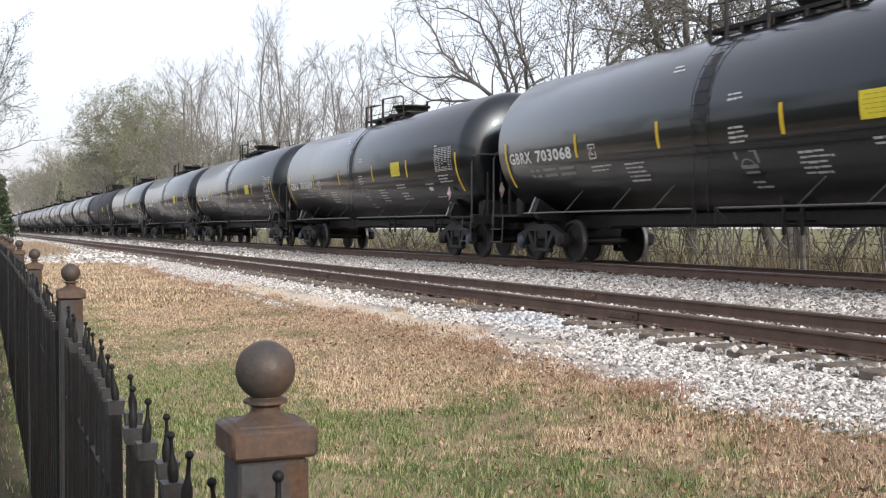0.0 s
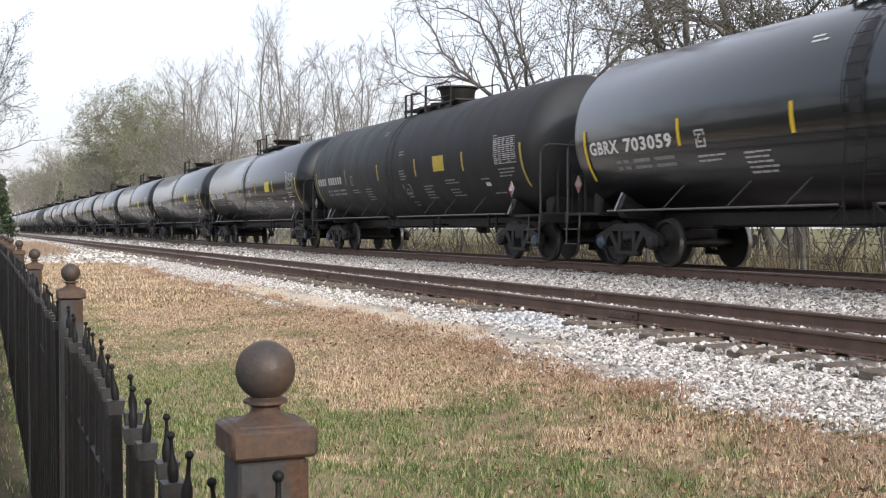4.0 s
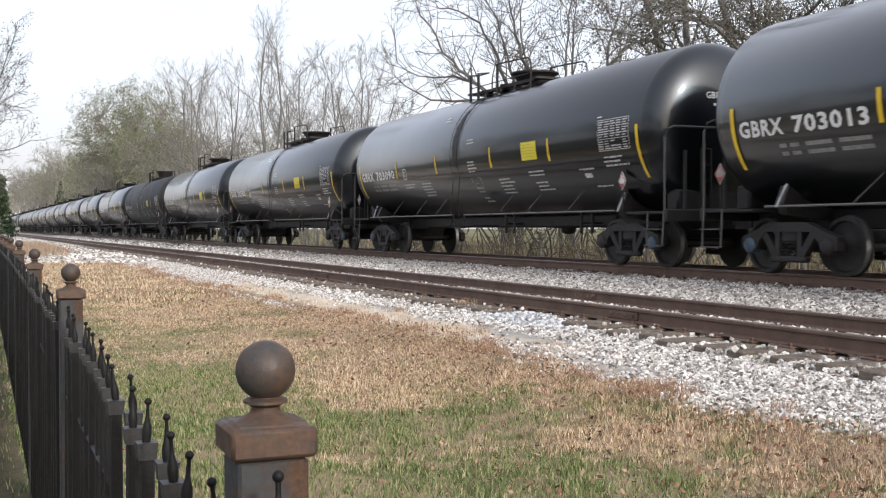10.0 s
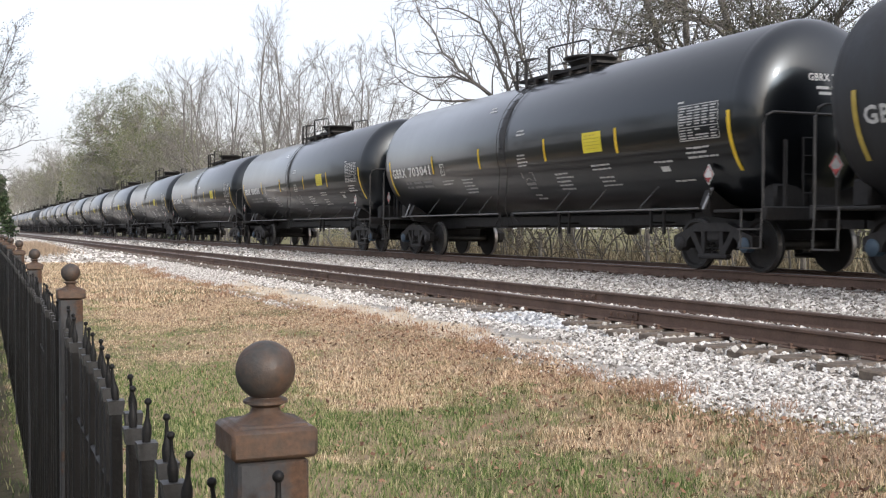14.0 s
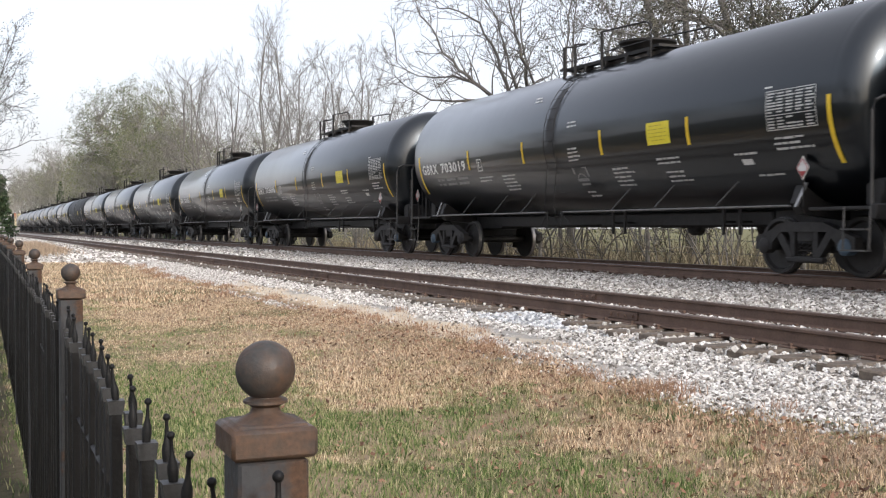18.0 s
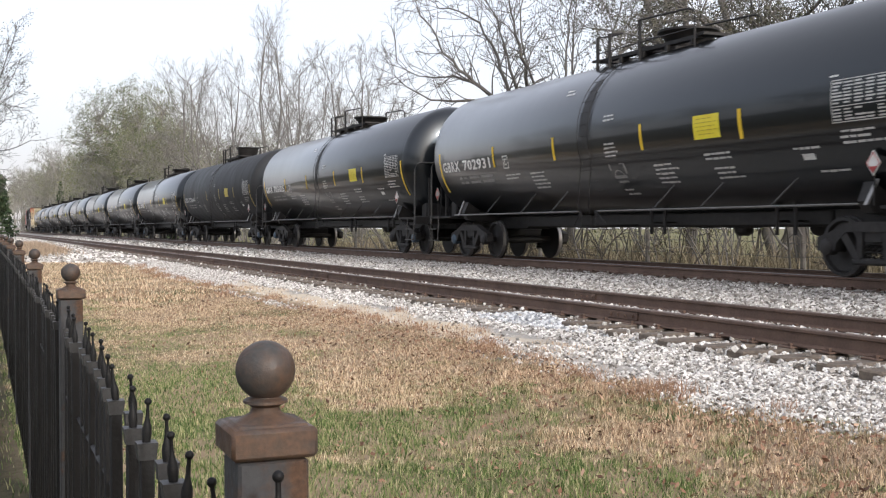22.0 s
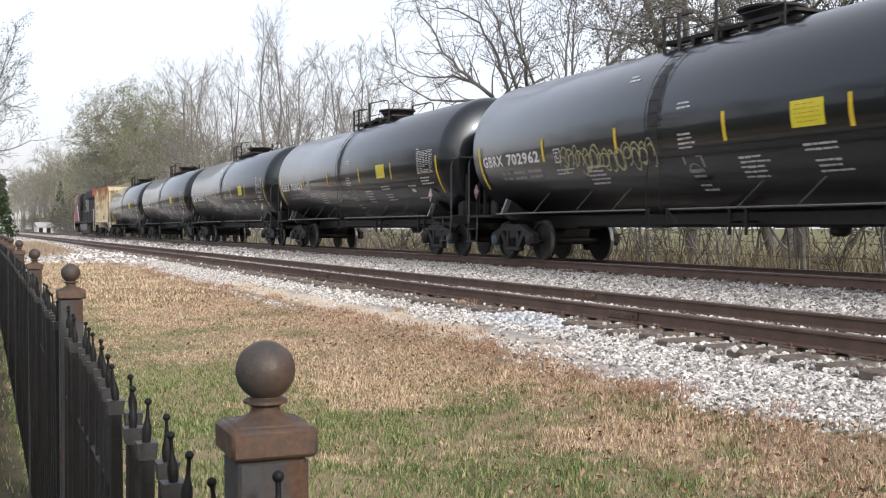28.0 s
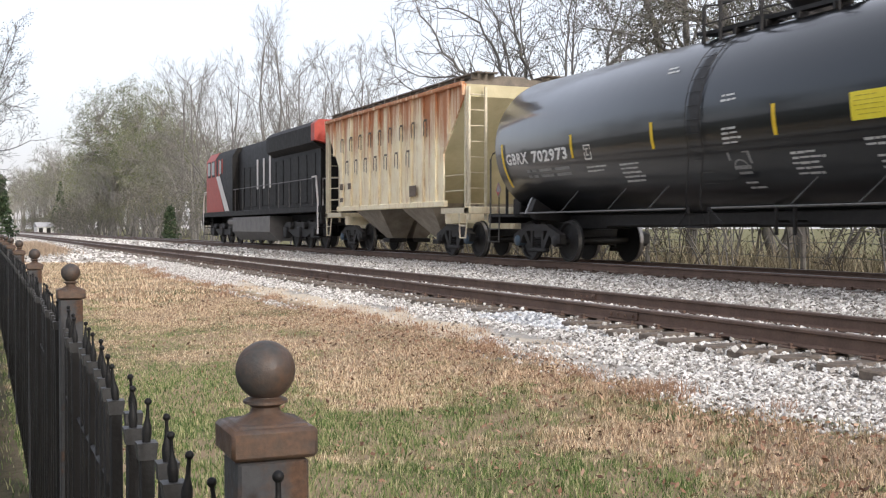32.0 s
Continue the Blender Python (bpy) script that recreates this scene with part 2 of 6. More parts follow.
def ground_material():
    k = Mat("lawn_and_gravel_bed", (0.2, 0.15, 0.1), 0.95, spec=0.2)
    # The grounds differ by where they lie across the tracks; their borders are broken up by noise.
    x, y = k.axis(0, True), k.axis(1, True)
    wob = k.noise(0.9, 5, 0.65, world_space=True)
    xw = k.maths("ADD", x, k.maths("MULTIPLY", k.maths("SUBTRACT", wob, 0.5), 1.3))
    big, fine = k.noise(0.7, 5, 0.6, world_space=True), k.noise(45, 4, 0.7, world_space=True)
    straw = k.mix(fine, (0.14, 0.1, 0.064), (0.42, 0.325, 0.215))
    green = k.mix(fine, (0.03, 0.05, 0.014), (0.12, 0.145, 0.05))
    lawn = k.mix(k.band(k.mix(0.3, big, k.noise(6, 4, 0.7, world_space=True)), 0.5, 0.62), straw, green)
    cells = k.voronoi(24, "Color", True)
    stone = k.mix(k.mix(0.5, cells, fine), (0.15, 0.14, 0.127), (0.52, 0.5, 0.465))
    track = k.mix(fine, (0.12, 0.1, 0.085), (0.3, 0.26, 0.22))
    field = k.mix(fine, (0.1, 0.1, 0.048), (0.22, 0.205, 0.105))
    # a trodden patch of bare dirt beside the gravel
    px = k.maths("SUBTRACT", k.maths("ABSOLUTE", k.maths("SUBTRACT", xw, 5.35), 0.0), 0.45)
    py = k.maths("SUBTRACT", k.maths("MULTIPLY", k.maths("ABSOLUTE", k.maths("SUBTRACT", y, 17.5), 0.0), 0.055), 0.45)
    dirt = k.mix(k.mix(0.4, fine, k.noise(3, 5, 0.7, (1, 0.3, 1), True)), (0.34, 0.285, 0.21), (0.76, 0.68, 0.55))
    stone = k.mix(k.band(k.maths("MAXIMUM", px, py), 0.05, -0.15), stone, dirt)
    yw = k.maths("ADD", y, k.maths("MULTIPLY", k.maths("SUBTRACT", wob, 0.5), 8.0))
    c = k.mix(k.maths("MAXIMUM", k.band(xw, 4.95, 5.25), k.band(yw, 43.0, 46.0)), lawn, stone)
    # leaf litter in the bed on the house's side of the fence
    litter = k.mix(k.mix(0.5, k.voronoi(30, "Color", True), fine), (0.022, 0.024, 0.013), (0.1, 0.088, 0.052))
    c = k.mix(k.band(xw, 0.75, 0.2), c, litter)
    c = k.mix(k.band(xw, 11.5, 11.7), c, track)
    c = k.mix(k.band(xw, 15.2, 16.5), c, field)
    k.put("Base Color", c)
    k.bump(k.mix(0.5, fine, k.voronoi(24, "Distance", True)), 0.8, 0.03)
    return k.m


def build_ground():
    xs = np.concatenate([[-3000, -800, -200, -60, -20, -8, -3], np.arange(-2, 17.01, 0.12), [17.5, 18.5, 20, 23, 27, 32, 60, 200, 800, 3000]])
    ys = np.concatenate([[-3000, -800, -200, -60, -20, -8, -3], np.arange(-2, 30, 0.3), np.arange(30, 90, 1.5), np.arange(90, 300, 10), [320, 400, 600, 900, 1500, 3000]])
    X, Y = np.meshgrid(xs, ys)
    v = np.stack([X.ravel(), Y.ravel(), ground_z(X, Y).ravel()], 1)
    nx, ny = len(xs), len(ys)
    i = (np.arange(ny - 1)[:, None] * nx + np.arange(nx - 1)[None]).ravel()
    ob = new("ground", fast_mesh("ground", v, np.stack([i, i + 1, i + nx + 1, i + nx], 1), ground_material(), True))
    tagged(ob, "dry brown and green lawn beside pale gravel railway bed", "ground", kind="structure")


build_ground()

# ---- the tracks ----
RAIL = [(-0.075, 0), (0.075, 0), (0.075, 0.012), (0.012, 0.03), (0.01, 0.125), (0.036, 0.135), (0.036, 0.16), (0.03, 0.17),
        (-0.03, 0.17), (-0.036, 0.16), (-0.036, 0.135), (-0.01, 0.125), (-0.012, 0.03), (-0.075, 0.012)]
Y0, Y1 = -60.0, 900.0


def build_track(cx, top, name, label, tie_from, tie_to, shift):
    track = new(name)
    tagged(track, label, "railway track", kind="structure")
    for s in (-1, 1):
        x = cx + s * (GAUGE / 2 + 0.036)
        g = Geo()
        for a, b in zip((Y0, 23.0, 34.9, 46.8, 58.7, 70.6), (22.99, 34.89, 46.79, 58.69, 70.59, Y1)):
            g.plate([(x + u, top - 0.17 + w) for u, w in RAIL], 1, a, b)
        rail = part("rail", g, [M["rail"], M["head"] if top < 0 else M["shine"]], track, "rusty brown steel rail", None)
        for f in rail.data.polygons:
            if f.normal.z > 0.5 and f.center.z > top - 0.02:
                f.material_index = 1
        for y in (11.12, 23.0, 34.9, 46.8):
            g = Geo()
            y += 0.0 if s < 0 else 3.4
            for q in (-1, 1):
                xx = x + q * 0.022
                g.box(xx - 0.012, xx + 0.012, y - 0.32, y + 0.32, top - 0.14, top - 0.045, 0.006)
                for b in (-0.24, -0.08, 0.08, 0.24):
                    g.lathe([(xx + q * 0.01, 0.018), (xx + q * 0.032, 0.018)], (0, y + b, top - 0.09), 0, 6)
            if top < 0:
                part("joint_bar", g, M["rail"], rail, "rusty bolted rail joint bar")
    ties, spots = [], []
    for i in range(3):
        g = Geo()
        g.box(-1.3, 1.3, -0.115, 0.115, -0.17, 0.0, 0.015)
        m = g.mesh("tie", M["tie"])
        for v in m.vertices:
            v.co += noise.noise_vector(v.co * 3 + Vector((i * 9, 0, 0))) * 0.02
        ties.append(m)
    g = Geo()
    for x in (0.0,):
        g.box(x - 0.14, x + 0.14, -0.095, 0.095, 0.0, 0.018, 0.004)
        for q in (-1, 1):
            g.box(x + q * 0.1 - 0.012, x + q * 0.1 + 0.012, -0.06, -0.035, 0.0, 0.045)
            g.box(x + q * 0.1 - 0.02, x + q * 0.1 + 0.02, -0.065, -0.03, 0.035, 0.05)
    plates = g.mesh("tie_plate", M["rail"])
    y = tie_from
    while y < tie_to:
        t = new("tie", ties[random.randrange(3)])
        t.parent = track
        t.matrix_basis = pose(cx + shift + random.uniform(-0.08, 0.08), y, top - 0.188, random.uniform(-1, 1), random.uniform(-0.5, 0.5), random.uniform(-2.5, 2.5))
        spots.append(y)
        for s in (-1, 1):
            p = new("tie_plate", plates)
            p.parent = track
            p.matrix_basis = pose(cx + s * (GAUGE / 2 + 0.036), y, top - 0.188)
        y += 0.53 + random.uniform(-0.04, 0.04)
    return np.array(spots)


build_track(D, 0.0, "main_track", "dark main line railway track with brown rails", 9.0, 75.0, 0.0)
SIDING_TIES = build_track(S, -0.2, "siding_track", "rusty unused siding track on weathered wooden ties", 5.0, 75.0, -0.1)

# ---- the tank cars ----
R, ZC, HALF, PITCH = 1.62, 2.63, 7.83, 18.33
FACE = 0.006


def on_tank(y, z, lift=FACE):
    """The place on the tank's side that faces the camera."""
    return (-math.sqrt(max((R + lift) ** 2 - (z - ZC) ** 2, 0.0)), y, z)


def patch(g, y0, y1, z0, z1, lift=FACE, n=3):
    """A painted or taped rectangle that follows the tank's side. y0 > y1: it runs towards the front end."""
    v = [on_tank(y, z0 + (z1 - z0) * i / n, lift) for i in range(n + 1) for y in (y0, y1)]
    return g.add(v, [(2 * i, 2 * i + 1, 2 * i + 3, 2 * i + 2) for i in range(n)])


def lines_of_marks(g, y, z, rows, width, height=0.03, gap=0.075, lift=FACE):
    """Unreadable small print as plain bars."""
    for i in range(rows):
        a = y - random.uniform(0, 0.08) * width
        end = a - width * random.uniform(0.62, 1.0)
        while a - end > 0.05:
            b = max(a - random.uniform(0.09, 0.26), end)
            h = height * random.uniform(0.75, 1.1)
            patch(g, a, b, z - h - i * gap, z - i * gap, lift, 1)
            a = b - 0.022


def wheelset(parent, y, radius=0.457, material=None):
    g = Geo()
    for s in (-1, 1):
        x = s * (GAUGE / 2 + 0.03)
        g.lathe([(x - s * 0.045, 0.1), (x - s * 0.05, radius * 0.55), (x - s * 0.04, radius + 0.025), (x - s * 0.012, radius + 0.02),
                 (x, radius), (x + s * 0.085, radius - 0.004), (x + s * 0.088, radius - 0.06), (x + s * 0.04, radius - 0.09),
                 (x + s * 0.03, radius * 0.5), (x + s * 0.06, 0.13), (x + s * 0.075, 0.11)], axis=0, sides=24)
    g.lathe([(-1.05, 0.08), (1.05, 0.08)], axis=0, sides=10)
    ob = part("wheelset", g, [M["wheel"], M["tread"]], parent)
    for f in ob.data.polygons:
        c = f.center
        if math.hypot(c.y, c.z) > radius - 0.012 and abs(c.x) > GAUGE / 2 + 0.02 and abs(f.normal.x) < 0.5:
            f.material_index = 1
    ob.location = (0, y, radius)
    return ob


def bar_truck(parent, y, base=1.778, radius=0.457):
    """A three-piece freight truck: two cast side frames, a bolster, springs and two wheelsets."""
    h = base / 2
    for s in (-1, 1):
        g = Geo()
        x0, x1 = (s * 1.08 - 0.075, s * 1.08 + 0.075)
        g.plate([(y - h - 0.2, 0.4), (y - h - 0.2, 0.6), (y - h + 0.12, 0.7), (y - 0.42, 0.83), (y + 0.42, 0.83), (y + h - 0.12, 0.7),
                 (y + h + 0.2, 0.6), (y + h + 0.2, 0.4), (y + h - 0.16, 0.4), (y + h - 0.2, 0.52), (y + 0.5, 0.68), (y - 0.5, 0.68),
                 (y - h + 0.2, 0.52), (y - h + 0.16, 0.4)], 0, x0, x1)
        for q in (-1, 1):
            g.plate([(y + q * 0.62, 0.62), (y + q * 0.5, 0.68), (y + q * 0.22, 0.3), (y + q * 0.3, 0.22)][::q], 0, x0 + 0.01, x1 - 0.01)
            g.plate([(y + q * 0.2, 0.68), (y + q * 0.3, 0.68), (y + q * 0.3, 0.3), (y + q * 0.2, 0.3)][::q], 0, x0 + 0.02, x1 - 0.02)
        g.box(x0, x1, y - 0.4, y + 0.4, 0.2, 0.3, 0.03)
        part("side_frame", g, M["truck"], parent, "cast steel truck side frame, dusty grey")
        g = Geo()
        for q in (-0.12, 0.0, 0.12):
            pts = [(s * 1.08 + 0.05 * math.cos(w), y + q + 0.05 * math.sin(w), 0.3 + 0.23 * w / 25.2) for w in np.linspace(0, 25.2, 15)]
            g.tube(pts, 0.014, 3)
        part("spring_nest", g, M["truck"], parent)
        for q in (-1, 1):
            g = Geo()
            g.lathe([(s * 1.02, 0.13), (s * 1.17, 0.13), (s * 1.2, 0.1), (s * 1.21, 0.03)], (0, y + q * h, radius), 0, 14)
            part("bearing_cap", g, M["blue"] if (q > 0) == (y > 0) else M["truck"], parent)
    g = Geo()
    g.box(-1.12, 1.12, y - 0.2, y + 0.2, 0.5, 0.74, 0.04)
    g.box(-0.25, 0.25, y - 0.25, y + 0.25, 0.7, 0.86, 0.03)
    for q in (-1, 1):
        g.box(-0.95, 0.95, y + q * 0.38 - 0.05, y + q * 0.38 + 0.05, 0.36, 0.48, 0.02)
    part("bolster", g, M["under"], parent)
    return [wheelset(parent, y - h, radius), wheelset(parent, y + h, radius)]


def coupler(parent, y, s):
    g = Geo()
    g.box(-0.1, 0.1, min(y, y + s * 0.62), max(y, y + s * 0.62), 0.78, 0.96, 0.02)
    g.plate([(-0.17, y + s * 0.55), (0.13, y + s * 0.5), (0.17, y + s * 0.78), (0.06, y + s * 0.8), (0.02, y + s * 0.7), (-0.14, y + s * 0.82)], 2, 0.72, 1.0)
    part("coupler", g, M["under"], parent, "dark cast steel knuckle coupler")


def build_tank_car(paint, label, worn_marks):
    car = thing("tank_car", label, "tank car", "tank cars of the train")
    # jacketed tank with two dished heads
    knuckle = [(0.62 * (1 - math.cos(a) ** 0.82), (R - 0.004) * math.sin(a) ** 0.82) for a in np.linspace(0.03, math.pi / 2, 16)]
    head = [(0.0, 0.02)] + knuckle
    prof = [(-HALF - 0.68 + a, r) for a, r in head] + [(-HALF - 0.05, R)]
    prof += [(HALF + 0.05, R)] + [(HALF + 0.68 - a, r) for a, r in head[::-1]]
    part("tank", Geo().lathe(prof, (0, 0, ZC), 1, 60), paint, car, smooth=32)
    # stub sills, cradles and bottom fittings
    for s in (-1, 1):
        g = Geo()
        g.box(-0.3, 0.3, *sorted((s * 5.2, s * 8.72)), 0.72, 1.05, 0.02)
        g.plate([(-1.32, 1.12), (-1.2, 0.95), (-0.3, 0.86), (0.3, 0.86), (1.2, 0.95), (1.32, 1.12), (1.2, 1.4), (0.8, 1.15), (0, 0.98), (-0.8, 1.15), (-1.2, 1.4)], 1, s * 6.84 - 0.1, s * 6.84 + 0.1)
        # filler boxes added to keep the gap under the tank head dark
        g.box(-0.3, 0.3, *sorted((s * 7.0, s * 8.35)), 1.04, 1.62, 0.02)
        g.box(-1.0, 1.0, *sorted((s * 7.95, s * 8.3)), 1.04, 1.46, 0.04)
        part("bolster_cradle", g, M["under"], car)
        g = Geo()
        # carried inwards to 7.3 to close that bright gap as well
        g.box(-1.46, 1.46, *sorted((s * 7.3, s * 8.62)), 1.0, 1.05, 0.01)
        g.box(-1.48, 1.48, *sorted((s * 8.55, s * 8.66)), 0.86, 1.08, 0.02)
        part("end_platform", g, M["under"], car)
        g = Geo()
        x, y, top = 1.46, s * 8.56, 2.58
        arc = [(-x, y, 0.95), (-x, y, top - 0.2), (-x + 0.06, y, top - 0.06), (-x + 0.2, y, top), (x - 0.2, y, top), (x - 0.06, y, top - 0.06), (x, y, top - 0.2), (x, y, 0.95)]
        g.tube(arc, 0.022, 6)
        part("end_handrail", g, M["dark_rod"], car, "dark grey bent pipe handrail")
        g = Geo()
        g.tube([(-1.02, y, 1.05), (-1.02, y, 2.15)], 0.035, 6)
        part("end_post", g, M["under"], car)
        g = Geo()
        for xx in (-0.66, -0.44):
            g.tube([(xx, y, 1.05), (xx, y, 2.2)], 0.02, 6)
        for zz in (1.3, 1.6, 1.9, 2.19):
            g.tube([(-0.66, y, zz), (-0.44, y, zz)], 0.012, 5)
        part("end_ladder", g, M["under"], car)
        part("brake_housing", Geo().box(0.55, 0.95, y - 0.04, y + 0.12, 1.25, 1.75, 0.04), M["under"], car)
        g = Geo()
        g.lathe([(y - 0.03, 0.26), (y + 0.0, 0.28), (y + 0.03, 0.26)], (1.05, 0, 2.0), 1, 16)
        part("brake_wheel", g, M["under"], car)
        for side in (-1, 1):
            g = Geo()
            for a in (s * 8.05, s * 8.55):
                g.tube([(side * 1.47, a, 1.05), (side * 1.5, a, 0.42)], 0.018, 5)
            for zz in (0.42, 0.72):
                g.box(*sorted((side * 1.46, side * 1.56)), *sorted((s * 8.05, s * 8.55)), zz - 0.012, zz + 0.012)
            part("corner_step", g, M["dark_rod"], car)
            # shiny tread plate bracket between the tank and the side rail
            g = Geo()
            yy = -7.1 if s < 0 else 6.66
            g.hull([(side * 1.5, yy - 0.03, 1.06), (side * 1.5, yy + 0.03, 1.06), (side * 1.53, yy + 0.03, 1.06), (side * 1.53, yy - 0.03, 1.06)],
                   [(side * 1.4, yy - 0.03 - 0.12, 1.42), (side * 1.4, yy + 0.03 - 0.12, 1.42), (side * 1.43, yy + 0.03 - 0.12, 1.42), (side * 1.43, yy - 0.03 - 0.12, 1.42)])
            part("tread_bracket", g, M["tread"], car, "shiny galvanised tread bracket")
            g = Geo()
            yy = -7.2 if s < 0 else 8.1
            g.plate([(yy - 0.135, 1.64), (yy, 1.46), (yy + 0.135, 1.64), (yy, 1.82)], 0, *sorted((side * 1.47, side * 1.485)))
            pl = part("placard", g, M["white"] if s < 0 else M["grey"], car, "white diamond hazard placard with red" if s < 0 else "grey diamond placard")
            g = Geo()
            xx = side * 1.49
            for a, b in ((0.128, 0.108),):
                v = [(xx, yy + a * c, 1.64 + a * 1.2 * d) for c, d in ((-1, 0), (0, -1), (1, 0), (0, 1))] + [(xx, yy + b * c, 1.64 + b * 1.2 * d) for c, d in ((-1, 0), (0, -1), (1, 0), (0, 1))]
                g.add(v, [(i, (i + 1) % 4, 4 + (i + 1) % 4, 4 + i) for i in range(4)])
                g.add([(xx, yy - 0.08, 1.59), (xx, yy, 1.49), (xx, yy + 0.08, 1.59)], [(0, 1, 2)])
            part("placard_border", g, M["red"], pl)
            g = Geo()
            g.tube([(side * 1.46, yy, 1.05), (side * 1.46, yy, 1.6)], 0.015, 5)
            part("placard_bracket", g, M["under"], car)
        coupler(car, s * 8.35, s)
    for side in (-1, 1):
        for a, b in ((6.95, 0.75), (0.0, -6.95)):
            g = Geo()
            g.tube([(side * 1.5, a, 1.075), (side * 1.5, b, 1.075)], 0.02, 6)
            part("side_rail", g, M["side_rod"], car, "dull grey horizontal handrail")
        for y in (5.1, 3.3, 1.9, -1.9, -3.3, -5.1):
            g = Geo()
            g.tube([(side * 1.5, y, 1.075), (side * 1.33, y - 0.42, 1.5)], 0.013, 5)
            part("rail_bracket", g, M["dark_rod"], car)
        # ladder from the side rail to the platform
        g = Geo()
        for y in (0.16, 0.56):
            pts = [(side * 1.5, y, 0.75), (side * 1.62, y, 1.2)]
            for w in np.linspace(-0.35, 1.02, 9):
                pts.append((side * (R + 0.035) * math.cos(w), y, ZC + (R + 0.035) * math.sin(w)))
            g.tube(pts, 0.008, 5)
        for w in np.linspace(-0.75, 0.98, 13):
            rr = R + 0.035
            p = (side * rr * math.cos(w), ZC + rr * math.sin(w))
            g.tube([(p[0], 0.16, p[1]), (p[0], 0.56, p[1])], 0.006, 5)
        part("ladder", g, M["spill"], car)
        g = Geo()
        for y in (0.08, 0.64):
            g.tube([(side * 1.5, y, 1.1), (side * 1.48, y, 0.78), (side * 0.5, y, 0.8)], 0.02, 5)
            g.tube([(side * 1.5, y, 1.08), (side * 1.46, y + (0.35 if y > 0.3 else -0.35), 0.8)], 0.016, 5)
        g.box(*sorted((side * 1.4, side * 1.58)), 0.1, 0.62, 0.74, 0.77)
        part("ladder_foot", g, M["under"], car)
    g = Geo()
    g.box(-0.35, 0.35, -5.2, 5.2, 0.76, 1.05, 0.04)
    part("belly_pan", g, M["under"], car)
    g = Geo()
    g.lathe([(0.6, 0.1), (0.66, 0.17), (0.95, 0.2)], (0, -2.6, 0), 2, 14)
    g.hull([(-0.15, -2.9, 0.74), (0.15, -2.9, 0.74), (0.15, -2.3, 0.74), (-0.15, -2.3, 0.74)], [(-0.25, -3.1, 1.0), (0.25, -3.1, 1.0), (0.25, -2.1, 1.0), (-0.25, -2.1, 1.0)])
    part("bottom_outlet", g, M["under"], car)
    for y in (-0.55, -1.0, -4.2, -4.65):
        g = Geo()
        g.tube([(-0.6, y, 1.2), (-0.6, y, 0.62)], 0.035, 6)
        g.tube([(-0.6, y, 0.85), (0.4, y, 0.85)], 0.02, 5)
        part("drain_pipe", g, M["under"], car)
    g = Geo()
    g.lathe([(-4.9, 0.02), (-4.88, 0.2), (-3.9, 0.2), (-3.88, 0.02)], (0.55, 0, 0.8), 1, 12)
    part("air_tank", g, M["under"], car)
    g = Geo()
    g.tube([(0.4, -6.2, 0.78), (0.4, 6.2, 0.78)], 0.025, 5)
    part("brake_pipe", g, M["under"], car)
    # top platform, fittings housing and guard rails
    for x in (-0.66, 0.5):
        part("walkway_plank", Geo().box(x, x + 0.16, -2.1, 1.25, ZC + R - 0.02, ZC + R + 0.05), M["under"], car)
    for y in (-2.35, 1.25):
        part("walkway_end", Geo().box(-0.72, 0.72, y, y + 0.25, ZC + R, ZC + R + 0.05), M["under"], car)
    for y in np.arange(-2.0, 1.2, 0.8):
        part("walkway_bracket", Geo().box(-0.72, 0.72, y, y + 0.05, ZC + R - 0.14, ZC + R - 0.021), M["under"], car)
    g = Geo()
    rim = ZC + R + (0.52 if worn_marks else 0.34)
    g.lathe([(ZC + R - 0.08, 0.42), (ZC + R + 0.1, 0.42), (ZC + R + 0.13, 0.44), (rim - 0.07, 0.53), (rim - 0.04, 0.6), (rim, 0.6), (rim + 0.01, 0.5), (rim + 0.03, 0.25)], (0, -0.9, 0), 2, 22)
    g.lathe([(ZC + R - 0.05, 0.26), (ZC + R + 0.14, 0.26), (ZC + R + 0.16, 0.3), (ZC + R + 0.2, 0.3), (ZC + R + 0.21, 0.1)], (0, 0.35, 0), 2, 16)
    part("fittings_housing", g, M["under"], car, "black steel manway and valve housing")
    top = 4.84
    for side in (-1, 1):
        g = Geo()
        x = side * 0.76
        for y in (1.22, 0.75, -0.35):
            g.tube([(x, y, 3.92), (x, y, top - 0.1 if y > 0 else top)], 0.036, 6)
        g.tube([(x, 1.22, top - 0.1), (x * 0.6, 1.22, top - 0.06), (x * 0.6, 0.75, top - 0.06), (x, 0.75, top - 0.1)], 0.02, 5)
        g.tube([(x, -0.35, top), (x, -1.95, top - 0.06), (x, -2.1, top - 0.12), (x, -2.14, top - 0.22), (x, -2.14, 3.95)], 0.02, 6)
        g.tube([(x, 1.22, 4.4), (x, -2.1, 4.4)], 0.012, 5)
        part("guard_rail", g, M["under"], car)
    # tapes, sign and stencils on the side that shows
    for s in (-1, 1):
        pts = [on_tank(-7.89 if s < 0 else 7.62, z, 0.01) for z in np.linspace(1.68, 2.66, 9)]
        g = Geo()
        v = []
        for p in pts:
            v += [(p[0], p[1] - 0.045, p[2]), (p[0], p[1] + 0.045, p[2])]
        g.add(v, [(2 * i, 2 * i + 1, 2 * i + 3, 2 * i + 2) for i in range(8)])
        part("end_tape", g, M["dim_tape" if worn_marks else "yellow"], car, "grimy yellow reflective tape" if worn_marks else "bent yellow reflective tape")
